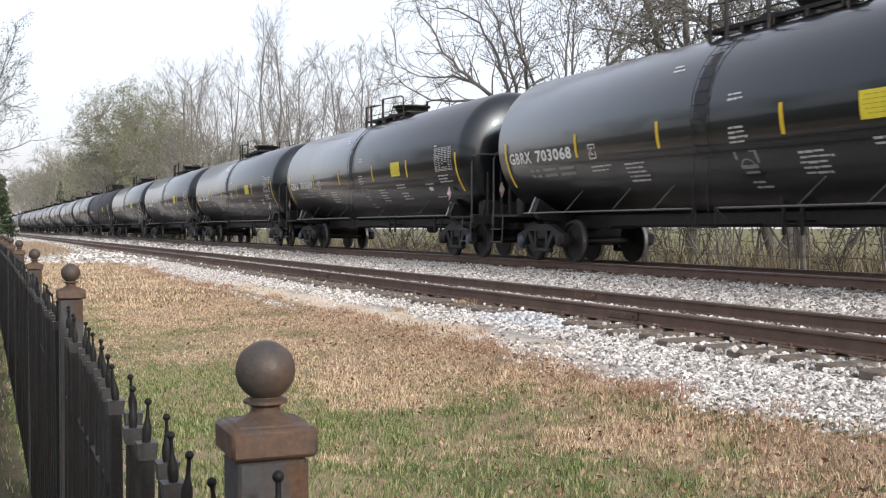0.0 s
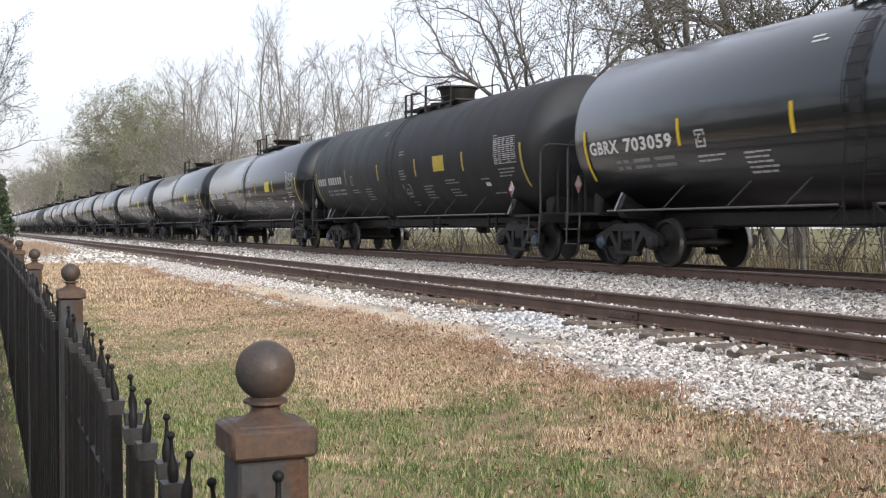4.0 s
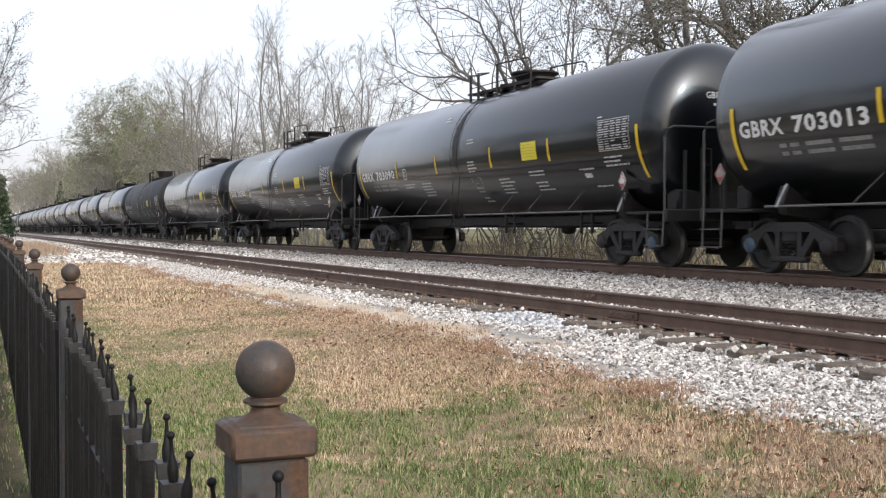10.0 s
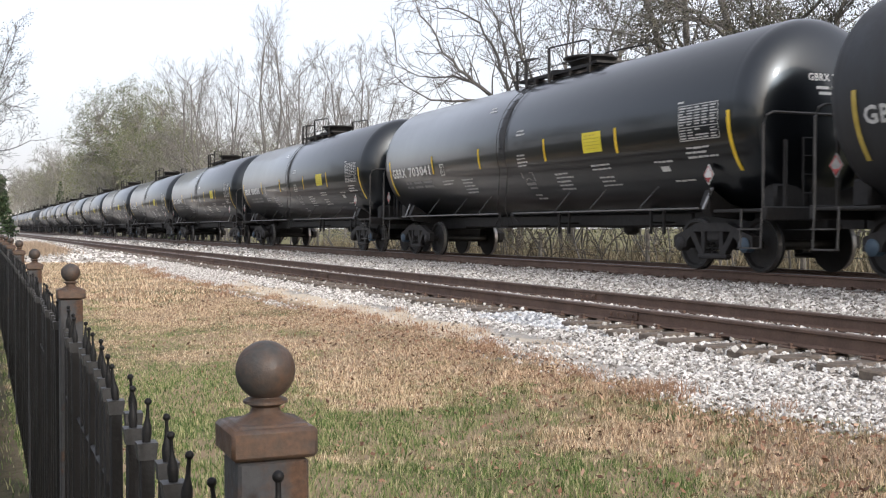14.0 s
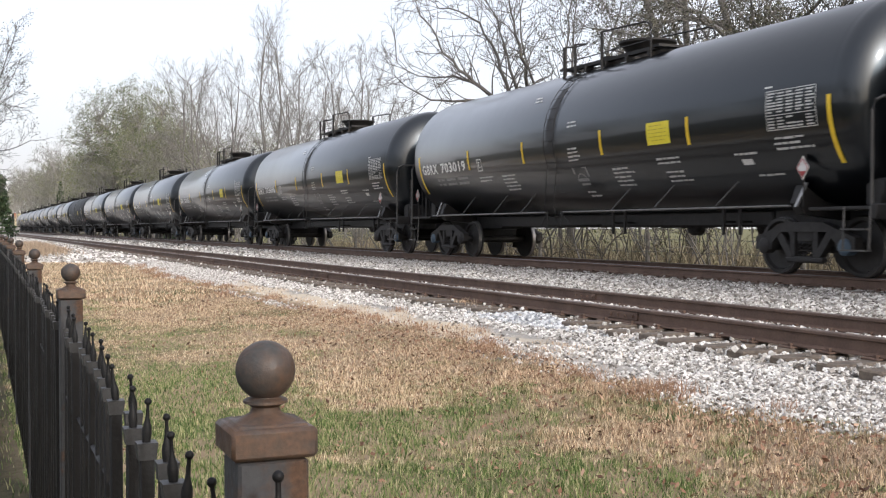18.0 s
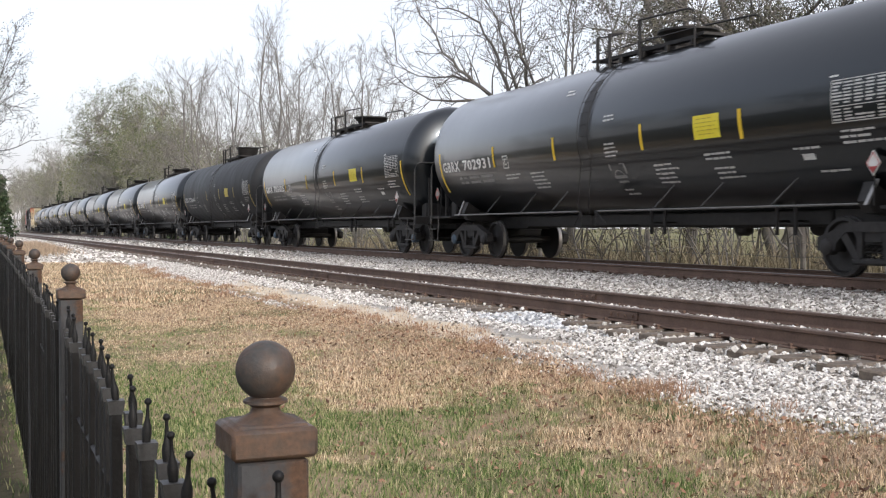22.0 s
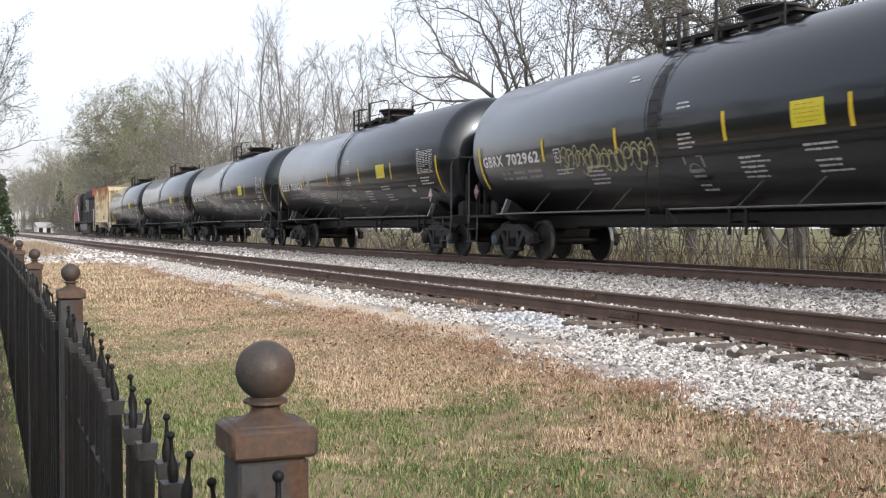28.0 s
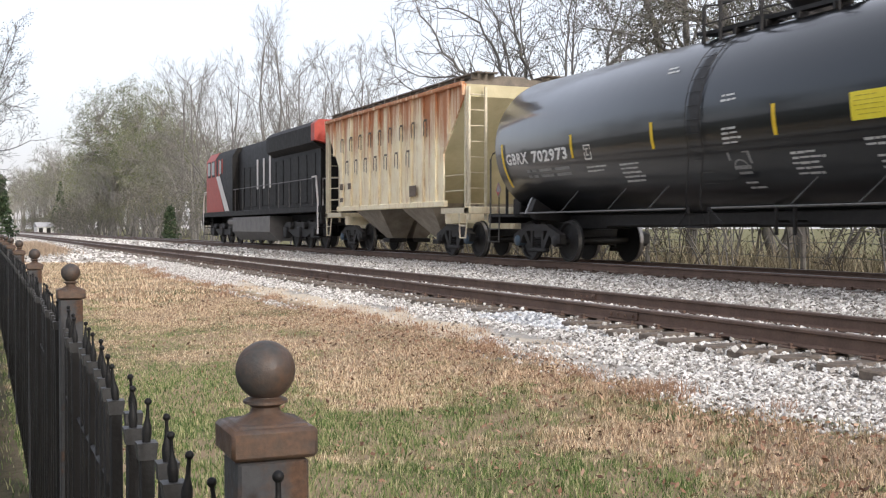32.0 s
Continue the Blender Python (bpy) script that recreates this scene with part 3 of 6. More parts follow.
    for y in ((4.5, 1.45, -1.57, -4.72) if worn_marks else (4.5, 1.62, -1.66, -4.49)):
        part("side_tape", patch(Geo(), y + 0.045, y - 0.045, 2.17, 2.65), M["pale_tape" if worn_marks and y > 4 else "dim_tape" if worn_marks else "yellow"], car, "yellow reflective tape")
    sy = -2.86 if worn_marks else -3.26
    sign = part("yellow_sign", patch(Geo(), sy, sy - 0.71, 2.24, 2.64), M["ochre_sign" if worn_marks else "lemon"], car, "yellow square warning sign")
    g = Geo()
    for i, (a, b) in enumerate(((0.1, 0.5), (0.06, 0.64), (0.06, 0.6), (0.1, 0.64), (0.14, 0.56))):
        w = a
        while w < b:
            e = min(w + random.uniform(0.07, 0.16), b)
            patch(g, sy - w, sy - e, 2.57 - i * 0.065, 2.582 - i * 0.065, FACE + 0.004, 1)
            w = e + 0.025
    tagged(part("sign_print", g, M["print"], sign), kind="stuff")
    ink = M["grey"] if worn_marks else M["white"]
    tabs = Geo()
    for z in (2.235, 2.455, 2.83):
        patch(tabs, -6.52, -7.62, z, z + 0.014, FACE, 1)
    for y in (-6.52, -7.606):
        patch(tabs, y, y - 0.014, 2.235, 2.84, FACE, 2)
    for i in range(12):
        z = 2.265 + i * 0.047
        for j in range(5):
            if random.random() < 0.96 and abs(z - 2.46) > 0.025:
                y = -6.555 - j * 0.212
                patch(tabs, y, y - random.uniform(0.12, 0.2), z, z + random.uniform(0.018, 0.027), FACE, 1)
    tagged(part("data_table", tabs, M["table"], car, "white stencilled data table"), kind="stuff")
    for y, z, rows, w in ((-6.6, 2.13, 3, 0.95), (-0.35, 2.38, 4, 0.5), (-0.35, 2.92, 2, 0.42), (4.1, 1.98, 2, 0.9), (2.9, 1.97, 5, 0.75), (-1.8, 1.9, 5, 0.72),
                          (-3.35, 2.0, 2, 0.95), (-3.5, 1.76, 3, 0.75), (-0.45, 1.5, 2, 0.42), (1.5, 3.62, 2, 0.38), (-6.48, 2.92, 1, 0.32), (-5.55, 1.95, 1, 0.7), (-5.9, 1.6, 1, 0.9)):
        g = Geo()
        lines_of_marks(g, y, z, rows, w, 0.034, 0.078)
        tagged(part("stencil", g, ink if rows < 3 and z > 2.3 else M["grey" if worn_marks else "table"], car), kind="stuff")
    g = Geo()
    patch(g, -5.72, -5.98, 1.76, 1.85, FACE, 1)
    part("stencil", g, M["white"], car)
    g = Geo()
    y, z = 4.04, 2.11
    for a, b, c, d in ((0, 0.26, 0.0, 0.03), (0, 0.26, 0.27, 0.3), (0, 0.03, 0, 0.3), (0.23, 0.26, 0, 0.3), (0.08, 0.18, 0.2, 0.23), (0.08, 0.11, 0.08, 0.23), (0.08, 0.18, 0.08, 0.11)):
        patch(g, y - a, y - b, z + c, z + d, FACE, 1)
    part("boxed_stencil", g, ink, car)
    # dark spill that has run down beside the ladder
    g = Geo()
    v = []
    for i in range(15):
        z = 2.25 + 1.5 * i / 14
        w = 0.03 + 0.15 * math.sin(math.pi * (i + 0.5) / 15) + random.uniform(-0.025, 0.03)
        for q in (1, -1):
            v.append(on_tank(0.33 + q * w + random.uniform(-0.04, 0.04), z, 0.0035))
    g.add(v, [(2 * i, 2 * i + 1, 2 * i + 3, 2 * i + 2) for i in range(14)])
    part("spill_stain", g, M["spill"], car)
    # outline of a round hatch with a bar above it
    g = Geo()
    for i in range(8):
        w0, w1 = math.pi * (0.1 + 0.1 * i), math.pi * (0.2 + 0.1 * i)
        v = [on_tank(-0.62 + r * math.cos(w), 1.66 + r * math.sin(w)) for w in (w0, w1) for r in (0.18, 0.205)]
        g.add(v, [(0, 1, 3, 2)])
    for y0, y1, z0, z1 in ((-0.36, -0.42, 1.85, 1.98), (-0.86, -0.92, 1.78, 1.98), (-0.74, -0.92, 1.96, 1.98), (-0.42, -0.84, 1.7, 1.76), (-0.46, -0.8, 1.62, 1.66)):
        patch(g, y0, y1, z0, z1, FACE, 1)
    tagged(part("stencil", g, M["grey"], car), kind="stuff")
    for y in (-6.84, 6.84):
        bar_truck(car, y)
    return car


def number_marks(car, text, ink):
    g = Geo()
    if text:
        mark, number = text.split()
        v, f = letters(mark, 1.02, 0.262)
        part("reporting_mark", Geo().add([on_tank(7.47 - a, 2.165 + b) for a, b in v], f), ink, car, smooth=None)
        v, f = letters(number, 1.53, 0.262)
        g.add([on_tank(6.24 - a, 2.165 + b) for a, b in v], f)
    else:
        for i in range(10):
            y = 7.47 - i * 0.24 - (0.2 if i > 3 else 0)
            patch(g, y, y - 0.17, 2.2, 2.435)
    part("car_number", g, ink, car, smooth=None)

    def on_head(x, z):
        u = math.hypot(x, z - ZC) / (R - 0.004)
        return (x, -HALF - 0.06 - 0.62 * (1 - u ** (2 / 0.82)) ** 0.41 - 0.012, z)

    g = Geo()
    if text:
        v, f = letters(text, 0.95, 0.13)
        g.add([on_head(-0.5 + u, 3.12 + w) for u, w in v], f)
    for z, parts in ((2.99, ((-0.35, -0.1), (-0.05, 0.25))), (2.9, ((-0.3, -0.05), (-0.01, 0.23)))):
        for u0, u1 in parts:
            g.add([on_head(u0, z), on_head(u1, z), on_head(u1, z + 0.05), on_head(u0, z + 0.05)], [(0, 1, 2, 3)])
    part("end_number", g, ink, car, smooth=None)
    g = Geo()
    for z in (1.97, 1.85):
        y = 6.62
        for w in (0.16, 0.2, 0.0, 0.55, 0.0, 0.62):
            if w:
                patch(g, y, y - w, z, z + 0.06, FACE, 1)
            y -= w + 0.07
    tagged(part("weight_stencil", g, M["grey"], car), kind="stuff")


def graffiti(car):
    """A row of pale scrawled loops; no letters."""
    random.seed(77)
    g = Geo()
    y = 3.85
    for i in range(26):
        if i == 13:
            y = 3.75
        w, h = random.uniform(0.2, 0.32), random.uniform(0.26, 0.5)
        cy, cz = y - w / 2, 2.12 + random.uniform(-0.1, 0.1)
        n, turn = 10, random.uniform(0.6, 1.0)
        v = []
        for k in range(n + 1):
            a = random.uniform(-0.15, 0.15) + 2 * math.pi * turn * k / n
            for r in (0.82, 1.0):
                v.append(on_tank(cy + w * 0.55 * r * math.cos(a), cz + h * 0.5 * r * math.sin(a), 0.009))
        g.add(v, [(2 * k, 2 * k + 1, 2 * k + 3, 2 * k + 2) for k in range(n)])
        y -= w * 1.0
    ob = part("graffiti", g, M["scrawl"], car, "pale yellow spray-paint scrawl", None)
    tagged(ob, kind="stuff")


M["scrawl"] = worn("pale_yellow_spray_paint", (0.3, 0.29, 0.16), (0.5, 0.48, 0.28), 0.6, bump=0, scale=10)
NUMBERS = """703068 703089 703087 703086 703059 - 703034 703036 703027 703037 703013 703090 702905 703007 702649 703041 -
702995 703038 703019 703096 703026 702932 702931 703025 702644 703009 703024 702987 702962 703029 702963 703052 702973""".split()
DULL = (5, 14, 25)


def travelled(t):
    """Metres that the train has come since the start."""
    return 19.249 * t - 0.01127 * t * t


# how far each car runs behind an even spacing
SLACK = (0.05, 0.08, 0.01, 0.05, 0.04, 0.02, 0.01, -0.02, -0.06, -0.01, -0.01, -0.07, 0.06, 0.02, -0.08, -0.14, -0.12,
         -0.09, -0.16, -0.18, -0.2, -0.2, 0.31, 0.29, 0.29, 0.19, 0.15, 0.13, 0.11, 0.01, -0.1, -0.1, -0.18, -0.24)


def car_start(k):
    """Where the middle of the k-th tank car stands at 0 s."""
    return 14.959 + k * PITCH + SLACK[k]


black = build_tank_car(M["paint"], "glossy black railway tank car with yellow tape marks", False)
dull = build_tank_car(M["dull"], "weathered dull brown-black railway tank car", True)
train = []
used = {False: False, True: False}
for k, no in enumerate(NUMBERS):
    old = k in DULL
    if used[old]:
        car = copy_thing(dull if old else black, pose(D, car_start(k), 0))
    else:
        car = dull if old else black
        used[old] = True
    train.append((car, car_start(k)))
# the numbers come last, so that no copy takes over another's
for k, no in enumerate(NUMBERS):
    number_marks(train[k][0], "GBRX " + no if no != "-" else "", M["table"] if k in DULL else M["number"])
graffiti(train[29][0])

# ---- the iron fence ----
PANEL = 2.44
TURN = 0.76
FENCE_FROM = Vector((0.2545, 1.0, 0.0))
ALONG = Vector((math.sin(radians(TURN)), math.cos(radians(TURN)), 0))


def picket_geo(tip):
    """One picket: a square bar, its collar and a slim pear-shaped finial with a ball tip."""
    bar, cup, fin = Geo(), Geo(), Geo()
    top = tip - 0.067
    bar.box(-0.0105, 0.0105, -0.0105, 0.0105, 0.05, top, 0.002)
    a, b = 0.0125, 0.0148
    cup.hull([(-a, -a, top - 0.023), (a, -a, top - 0.023), (a, a, top - 0.023), (-a, a, top - 0.023)], [(-b, -b, top + 0.002), (b, -b, top + 0.002), (b, b, top + 0.002), (-b, b, top + 0.002)])
    prof = [(top, 0.0058), (top + 0.007, 0.0064), (top + 0.015, 0.0072), (top + 0.023, 0.0066), (top + 0.03, 0.0046), (top + 0.037, 0.0031), (top + 0.048, 0.0025), (top + 0.056, 0.0024)]
    prof += [(tip - 0.0055 - 0.0053 * math.cos(w), 0.0053 * math.sin(w)) for w in np.linspace(0.5, 3.0, 7)]
    fin.lathe(prof, sides=12)
    return bar, cup, fin


def build_fence():
    base = -0.67
    fence = thing("iron_fence", "black wrought iron fence with ball-topped rusty posts", "fence")
    zb, w, r = 1.269, 0.0395, 0.0275
    shaft = Geo().box(-0.0325, 0.0325, -0.0325, 0.0325, 0.0, zb - 0.078, 0.003).mesh("post", M["post"])
    g = Geo()
    g.box(-w, w, -w, w, zb - 0.0763, zb - 0.0485, 0.0035)
    sq = lambda r, z: [(-r, -r, z), (r, -r, z), (r, r, z), (-r, r, z)]
    g.hull(sq(w - 0.007, zb - 0.0487), sq(w - 0.0095, zb - 0.0462))
    cap = g.mesh("cap", M["cap"], 40)
    g = Geo()
    prof = [(zb - 0.0464, 0.0285), (zb - 0.0445, 0.0255), (zb - 0.042, 0.0195), (zb - 0.0395, 0.0152), (zb - 0.0365, 0.0134), (zb - 0.0335, 0.0131), (zb - 0.031, 0.0165), (zb - 0.0298, 0.0205), (zb - 0.0272, 0.0205), (zb - 0.0257, 0.0175), (zb - 0.025, 0.0135)]
    prof += [(zb - r * math.cos(u), r * math.sin(u)) for u in np.linspace(0.5, math.pi - 0.03, 18)]
    ball = g.lathe(prof, sides=36).mesh("ball_finial", M["cap"], 40)
    bar, cup, fin = picket_geo(1.145)
    bar, cup, fin = bar.mesh("picket", M["iron"], 40), cup.mesh("collar", M["collar"], 40), fin.mesh("finial", M["iron"], 50)
    spots = []
    for n in range(-1, 12):
        p = FENCE_FROM + ALONG * PANEL * n
        spots.append(Vector((p.x, p.y, base + 0.025 * float(smooth_step(5, 9, p.y)))))
    for p in spots:
        k = new("post", shaft)
        k.parent = fence
        k.matrix_basis = pose(*p, 0, 0, -TURN)
        for name, data in (("cap", cap), ("ball_finial", ball)):
            c = new(name, data)
            c.parent = k

    def picket(p, lean):
        k = new("picket", bar)
        k.parent = fence
        k.matrix_basis = Matrix.Translation(p) @ lean
        c = new("collar", cup)
        c.parent = k
        f = new("finial", fin)
        f.parent = k
        f.matrix_basis = Matrix.Translation((0, 0, 1.083)) @ pose(0, 0, 0, random.uniform(-7, 7), random.uniform(-7, 7)) @ Matrix.Translation((0, 0, -1.083))

    for a, b in zip(spots, spots[1:]):
        d = b - a
        u = d.normalized() * 0.033
        for z in (0.12, 0.92):
            part("fence_rail", Geo().tube([a + u + Vector((-0.0195, 0, z)), b - u + Vector((-0.0195, 0, z))], 0.0055, 4), M["iron"], fence)
        # the pickets run past the posts on the house's side
        for i in range(1, 20 if a.y > 2 else 19):
            p = a + d * (i / 19) + Vector((-0.0195, 0, 0))
            p.z += 0.035 * float(smooth_step(0.8, 3.4, p.y))
            picket(p, pose(0, 0, 0, random.uniform(-0.5, 0.5), random.uniform(-0.5, 0.5), -TURN))
    # one picket stands higher, right in front of a post
    picket(Vector((0.2395, 0.9, -0.618)), pose(0, 0, 0))


build_fence()

# a grey length of pipe in the grass behind the fence
g = Geo()
g.tube([(0.02, 5.6, -0.63), (0.1, 6.7, -0.62), (0.16, 8.2, -0.6), (0.2, 8.9, -0.59)], 0.016, 8)
tagged(whole("garden_pipe", g, M["rod"]), "grey pipe lying in the grass by the fence", "pipe")

# ---- the hopper car ----


def streaked_cream():
    k = Mat("rust_streaked_cream_paint", (0.6, 0.5, 0.36), 0.65)
    z = k.axis(2)
    streak = k.noise(3.2, 5, 0.75, (1, 1.0, 0.06))
    blot = k.noise(2.2, 5, 0.7)
    fine = k.noise(50, 4, 0.7)
    # rust runs down from the eaves; how far depends on the streaks
    reach = k.maths("ADD", k.maths("MULTIPLY", k.maths("SUBTRACT", z, 3.3), 0.75), k.maths("MULTIPLY", k.maths("SUBTRACT", streak, 0.5), 6.0))
    cream = k.mix(k.band(blot, 0.3, 0.7), (0.78, 0.66, 0.42), (0.9, 0.83, 0.63))
    rust = k.mix(fine, (0.36, 0.12, 0.045), (0.56, 0.25, 0.11))
    c = k.mix(k.band(reach, -0.2, 0.75), cream, rust)
    c = k.mix(k.maths("MULTIPLY", k.band(k.noise(9, 5, 0.75, (1, 1, 0.1)), 0.53, 0.7), 0.65), c, (0.34, 0.16, 0.07))
    k.put("Base Color", c)
    k.bump(fine, 0.2, 0.004)
    return k.m


M["cream"] = streaked_cream()
# slope sheets: darker and yellower than the cream of the sides
M["ochre"] = worn("darker_yellow_cream_sheet", (0.4, 0.355, 0.21), (0.54, 0.49, 0.32), 0.65, scale=2)
M["roof"] = worn("grimy_roof_steel", (0.1, 0.09, 0.075), (0.24, 0.2, 0.16), 0.75, scale=4)
M["bay"] = worn("dusty_pale_bay_sheet", (0.24, 0.21, 0.17), (0.44, 0.39, 0.32), 0.75, scale=3)
M["letter"] = worn("worn_brown_lettering", (0.07, 0.055, 0.045), (0.18, 0.14, 0.1), 0.7, bump=0, scale=12)
M["ivory"] = worn("dirty_ivory_ladder_paint", (0.5, 0.44, 0.31), (0.68, 0.61, 0.46), 0.55, scale=10)


def build_hopper():
    car = thing("hopper_car", "cream covered hopper car with heavy rust streaks", "hopper car")
    E, W = 5.7, 1.5
    # body: side sheets with raked ends, slope sheets between them
    for s in (-1, 1):
        g = Geo()
        x = s * W
        g.plate([(-E, 4.38), (E, 4.38), (E, 4.1), (E - 1.35, 2.7), (E - 1.35, 1.42), (-E + 1.35, 1.42), (-E + 1.35, 2.7), (-E, 4.1)], 0, *sorted((x, x - s * 0.05)))
        side = part("side_sheet", g, M["cream"], car)
        for y in np.linspace(-E + 0.03, E - 0.03, 14):
            low = 1.42 if abs(y) < E - 1.36 else 2.7 + (abs(y) - (E - 1.35)) * 1.04
            g = Geo()
            g.box(*sorted((x, x + s * 0.075)), y - 0.045, y + 0.045, low, 4.34, 0.01)
            part("rib", g, M["cream"], side)
        g = Geo()
        g.box(*sorted((x - s * 0.02, x + s * 0.1)), -E, E, 4.32, 4.42, 0.015)
        part("top_chord", g, M["cream"], car)
        g = Geo()
        g.box(*sorted((x - s * 0.08, x + s * 0.06)), -E + 1.2, E - 1.2, 1.3, 1.46, 0.02)
        part("side_sill", g, M["cream"], car)
    for s in (-1, 1):
        g = Geo()
        g.hull([(-1.46, s * E, 4.36), (1.46, s * E, 4.36), (1.46, s * E, 4.05), (-1.46, s * E, 4.05)],
               [(-1.46, s * (E - 2.8), 1.5), (1.46, s * (E - 2.8), 1.5), (1.46, s * (E - 2.9), 1.4), (-1.46, s * (E - 2.9), 1.4)])
        part("slope_sheet", g, M["ochre"], car, "darker yellowish cream slope sheet")
    g = Geo()
    prof = [(-1.5, 4.4), (-0.9, 4.52), (0, 4.57), (0.9, 4.52), (1.5, 4.4), (1.5, 4.36), (-1.5, 4.36)]
    g.plate(prof, 1, -E, E)
    part("car_roof", g, M["roof"], car, "grimy curved steel roof")
    for x in (-1.0, 1.0):
        g = Geo()
        for u in (-0.22, 0.0, 0.22):
            g.box(x + u - 0.08, x + u + 0.08, -E - 0.3, E + 0.3, 4.62, 4.65)
        for y in np.linspace(-E, E, 12):
            g.box(x - 0.32, x + 0.32, y - 0.02, y + 0.02, 4.48, 4.62)
        part("running_board", g, M["roof"], car)
    for i in range(8):
        y = -E + 0.8 + i * 1.26
        g = Geo()
        g.box(-0.4, 0.4, y - 0.5, y + 0.5, 4.54, 4.66, 0.04)
        part("roof_hatch", g, M["roof"], car)
    for y in (-2.05, 0.0, 2.05):
        if y == 0:
            continue
        for s in (-1, 1):
            g = Geo()
            g.hull([(s * 0.55, y - 0.25, 0.42), (s * 0.55, y + 0.25, 0.42), (s * 0.1, y + 0.25, 0.42), (s * 0.1, y - 0.25, 0.42)],
                   [(s * 1.42, y - 1.25, 1.42), (s * 1.42, y + 1.25, 1.42), (s * 0.05, y + 1.25, 1.42), (s * 0.05, y - 1.25, 1.42)])
            part("hopper_bay", g, M["bay"], car, "dusty pale discharge bay")
            g = Geo()
            g.box(*sorted((s * 0.1, s * 0.7)), y - 0.3, y + 0.3, 0.3, 0.43, 0.02)
            part("bay_gate", g, M["under"], car)
    for s in (-1, 1):
        g = Geo()
        g.box(-0.3, 0.3, *sorted((s * 2.6, s * 6.1)), 0.72, 1.1, 0.02)
        g.box(-1.5, 1.5, *sorted((s * 5.65, s * 5.97)), 1.1, 1.28, 0.02)
        g.box(-1.3, 1.3, s * 4.2 - 0.2, s * 4.2 + 0.2, 0.85, 1.15, 0.03)
        part("end_sill", g, M["cream"], car)
        for side in (-1, 1):
            g = Geo()
            g.box(*sorted((side * 1.42, side * 1.5)), *sorted((s * 4.2, s * 5.95)), 1.12, 1.26)
            part("corner_sill", g, M["ivory"], car)
            g = Geo()
            g.box(*sorted((side * 1.38, side * 1.48)), *sorted((s * 5.63, s * 5.73)), 1.2, 4.3, 0.01)
            part("corner_post", g, M["ivory"], car)
            lad = None
            g = Geo()
            for x in (1.46, 1.0):
                g.box(*sorted((side * x - 0.03, side * x + 0.03)), *sorted((s * 5.85, s * 5.91)), 0.95, 4.28)
            lad = part("end_ladder", g, M["ivory"], car, "ivory steel end ladder")
            for z in np.arange(1.35, 4.3, 0.39):
                g = Geo()
                g.tube([(side * 1.0, s * 5.88, z), (side * 1.46, s * 5.88, z)], 0.014, 5)
                part("rung", g, M["ivory"], lad)
            g = Geo()
            for yy in (5.3, 5.85):
                g.tube([(side * 1.48, s * yy, 1.15), (side * 1.5, s * (yy - 0.1 if yy > 5.6 else yy + 0.12), 0.5)], 0.022, 5)
            for z in (0.5, 0.8):
                g.tube([(side * 1.5, s * 5.4, z), (side * 1.5, s * 5.77, z)], 0.018, 5)
            part("step_stirrup", g, M["ivory"], car)
            g = Geo()
            g.tube([(side * 1.46, s * 5.75, 2.1), (side * 1.46, s * 4.35, 2.1)], 0.014, 5)
            g.tube([(side * 1.46, s * 5.75, 1.7), (side * 1.46, s * 4.35, 1.7)], 0.014, 5)
            part("grab_bar", g, M["ivory"], car)
        coupler(car, s * 5.65, s)
        bar_truck(car, s * 4.2)
    # worn lettering: plain blocks where the letters stand
    for z, h, w, ys in ((3.2, 0.48, 0.3, np.linspace(3.85, -3.3, 9)), (2.45, 0.48, 0.3, np.linspace(3.35, -2.0, 7))):
        for y in ys:
            g = Geo()
            x = -1.5 - 0.081
            for a, b, c, d in ((-1, -0.7, 0, 1), (0.5, 0.8, 0.1, 0.9), (-0.69, 0.49, 0.88, 1)):
                g.box(x - 0.004, x + 0.004, y + a * w / 2, y + b * w / 2, z + c * h, z + d * h)
            part("lettering_block", g, M["letter"], car)
    for y, z, w, h in ((-2.4, 1.62, 0.5, 0.3), (3.9, 2.0, 0.3, 0.2), (3.1, 2.0, 0.3, 0.2), (3.9, 1.6, 0.3, 0.14)):
        g = Geo()
        g.box(-1.584, -1.576, y - w / 2, y + w / 2, z, z + h)
        part("lettering_block", g, M["letter"], car)
    return car


# ---- the locomotive ----
M["loco"] = worn("sooty_black_engine_paint", (0.006, 0.0058, 0.006), (0.016, 0.0145, 0.014), 0.6, scale=3, spec=0.22)
M["orange"] = worn("sun_faded_orange_red_paint", (0.3, 0.026, 0.014), (0.42, 0.055, 0.032), 0.5, scale=4)
M["stripe"] = worn("dusty_white_paint", (0.55, 0.53, 0.5), (0.72, 0.7, 0.67), 0.5, scale=6)
M["fuel"] = worn("dusty_grey_fuel_tank", (0.11, 0.105, 0.1), (0.18, 0.17, 0.16), 0.6, scale=3)
M["glass"] = Mat("dark_cab_glass", (0.01, 0.012, 0.014), 0.08).m


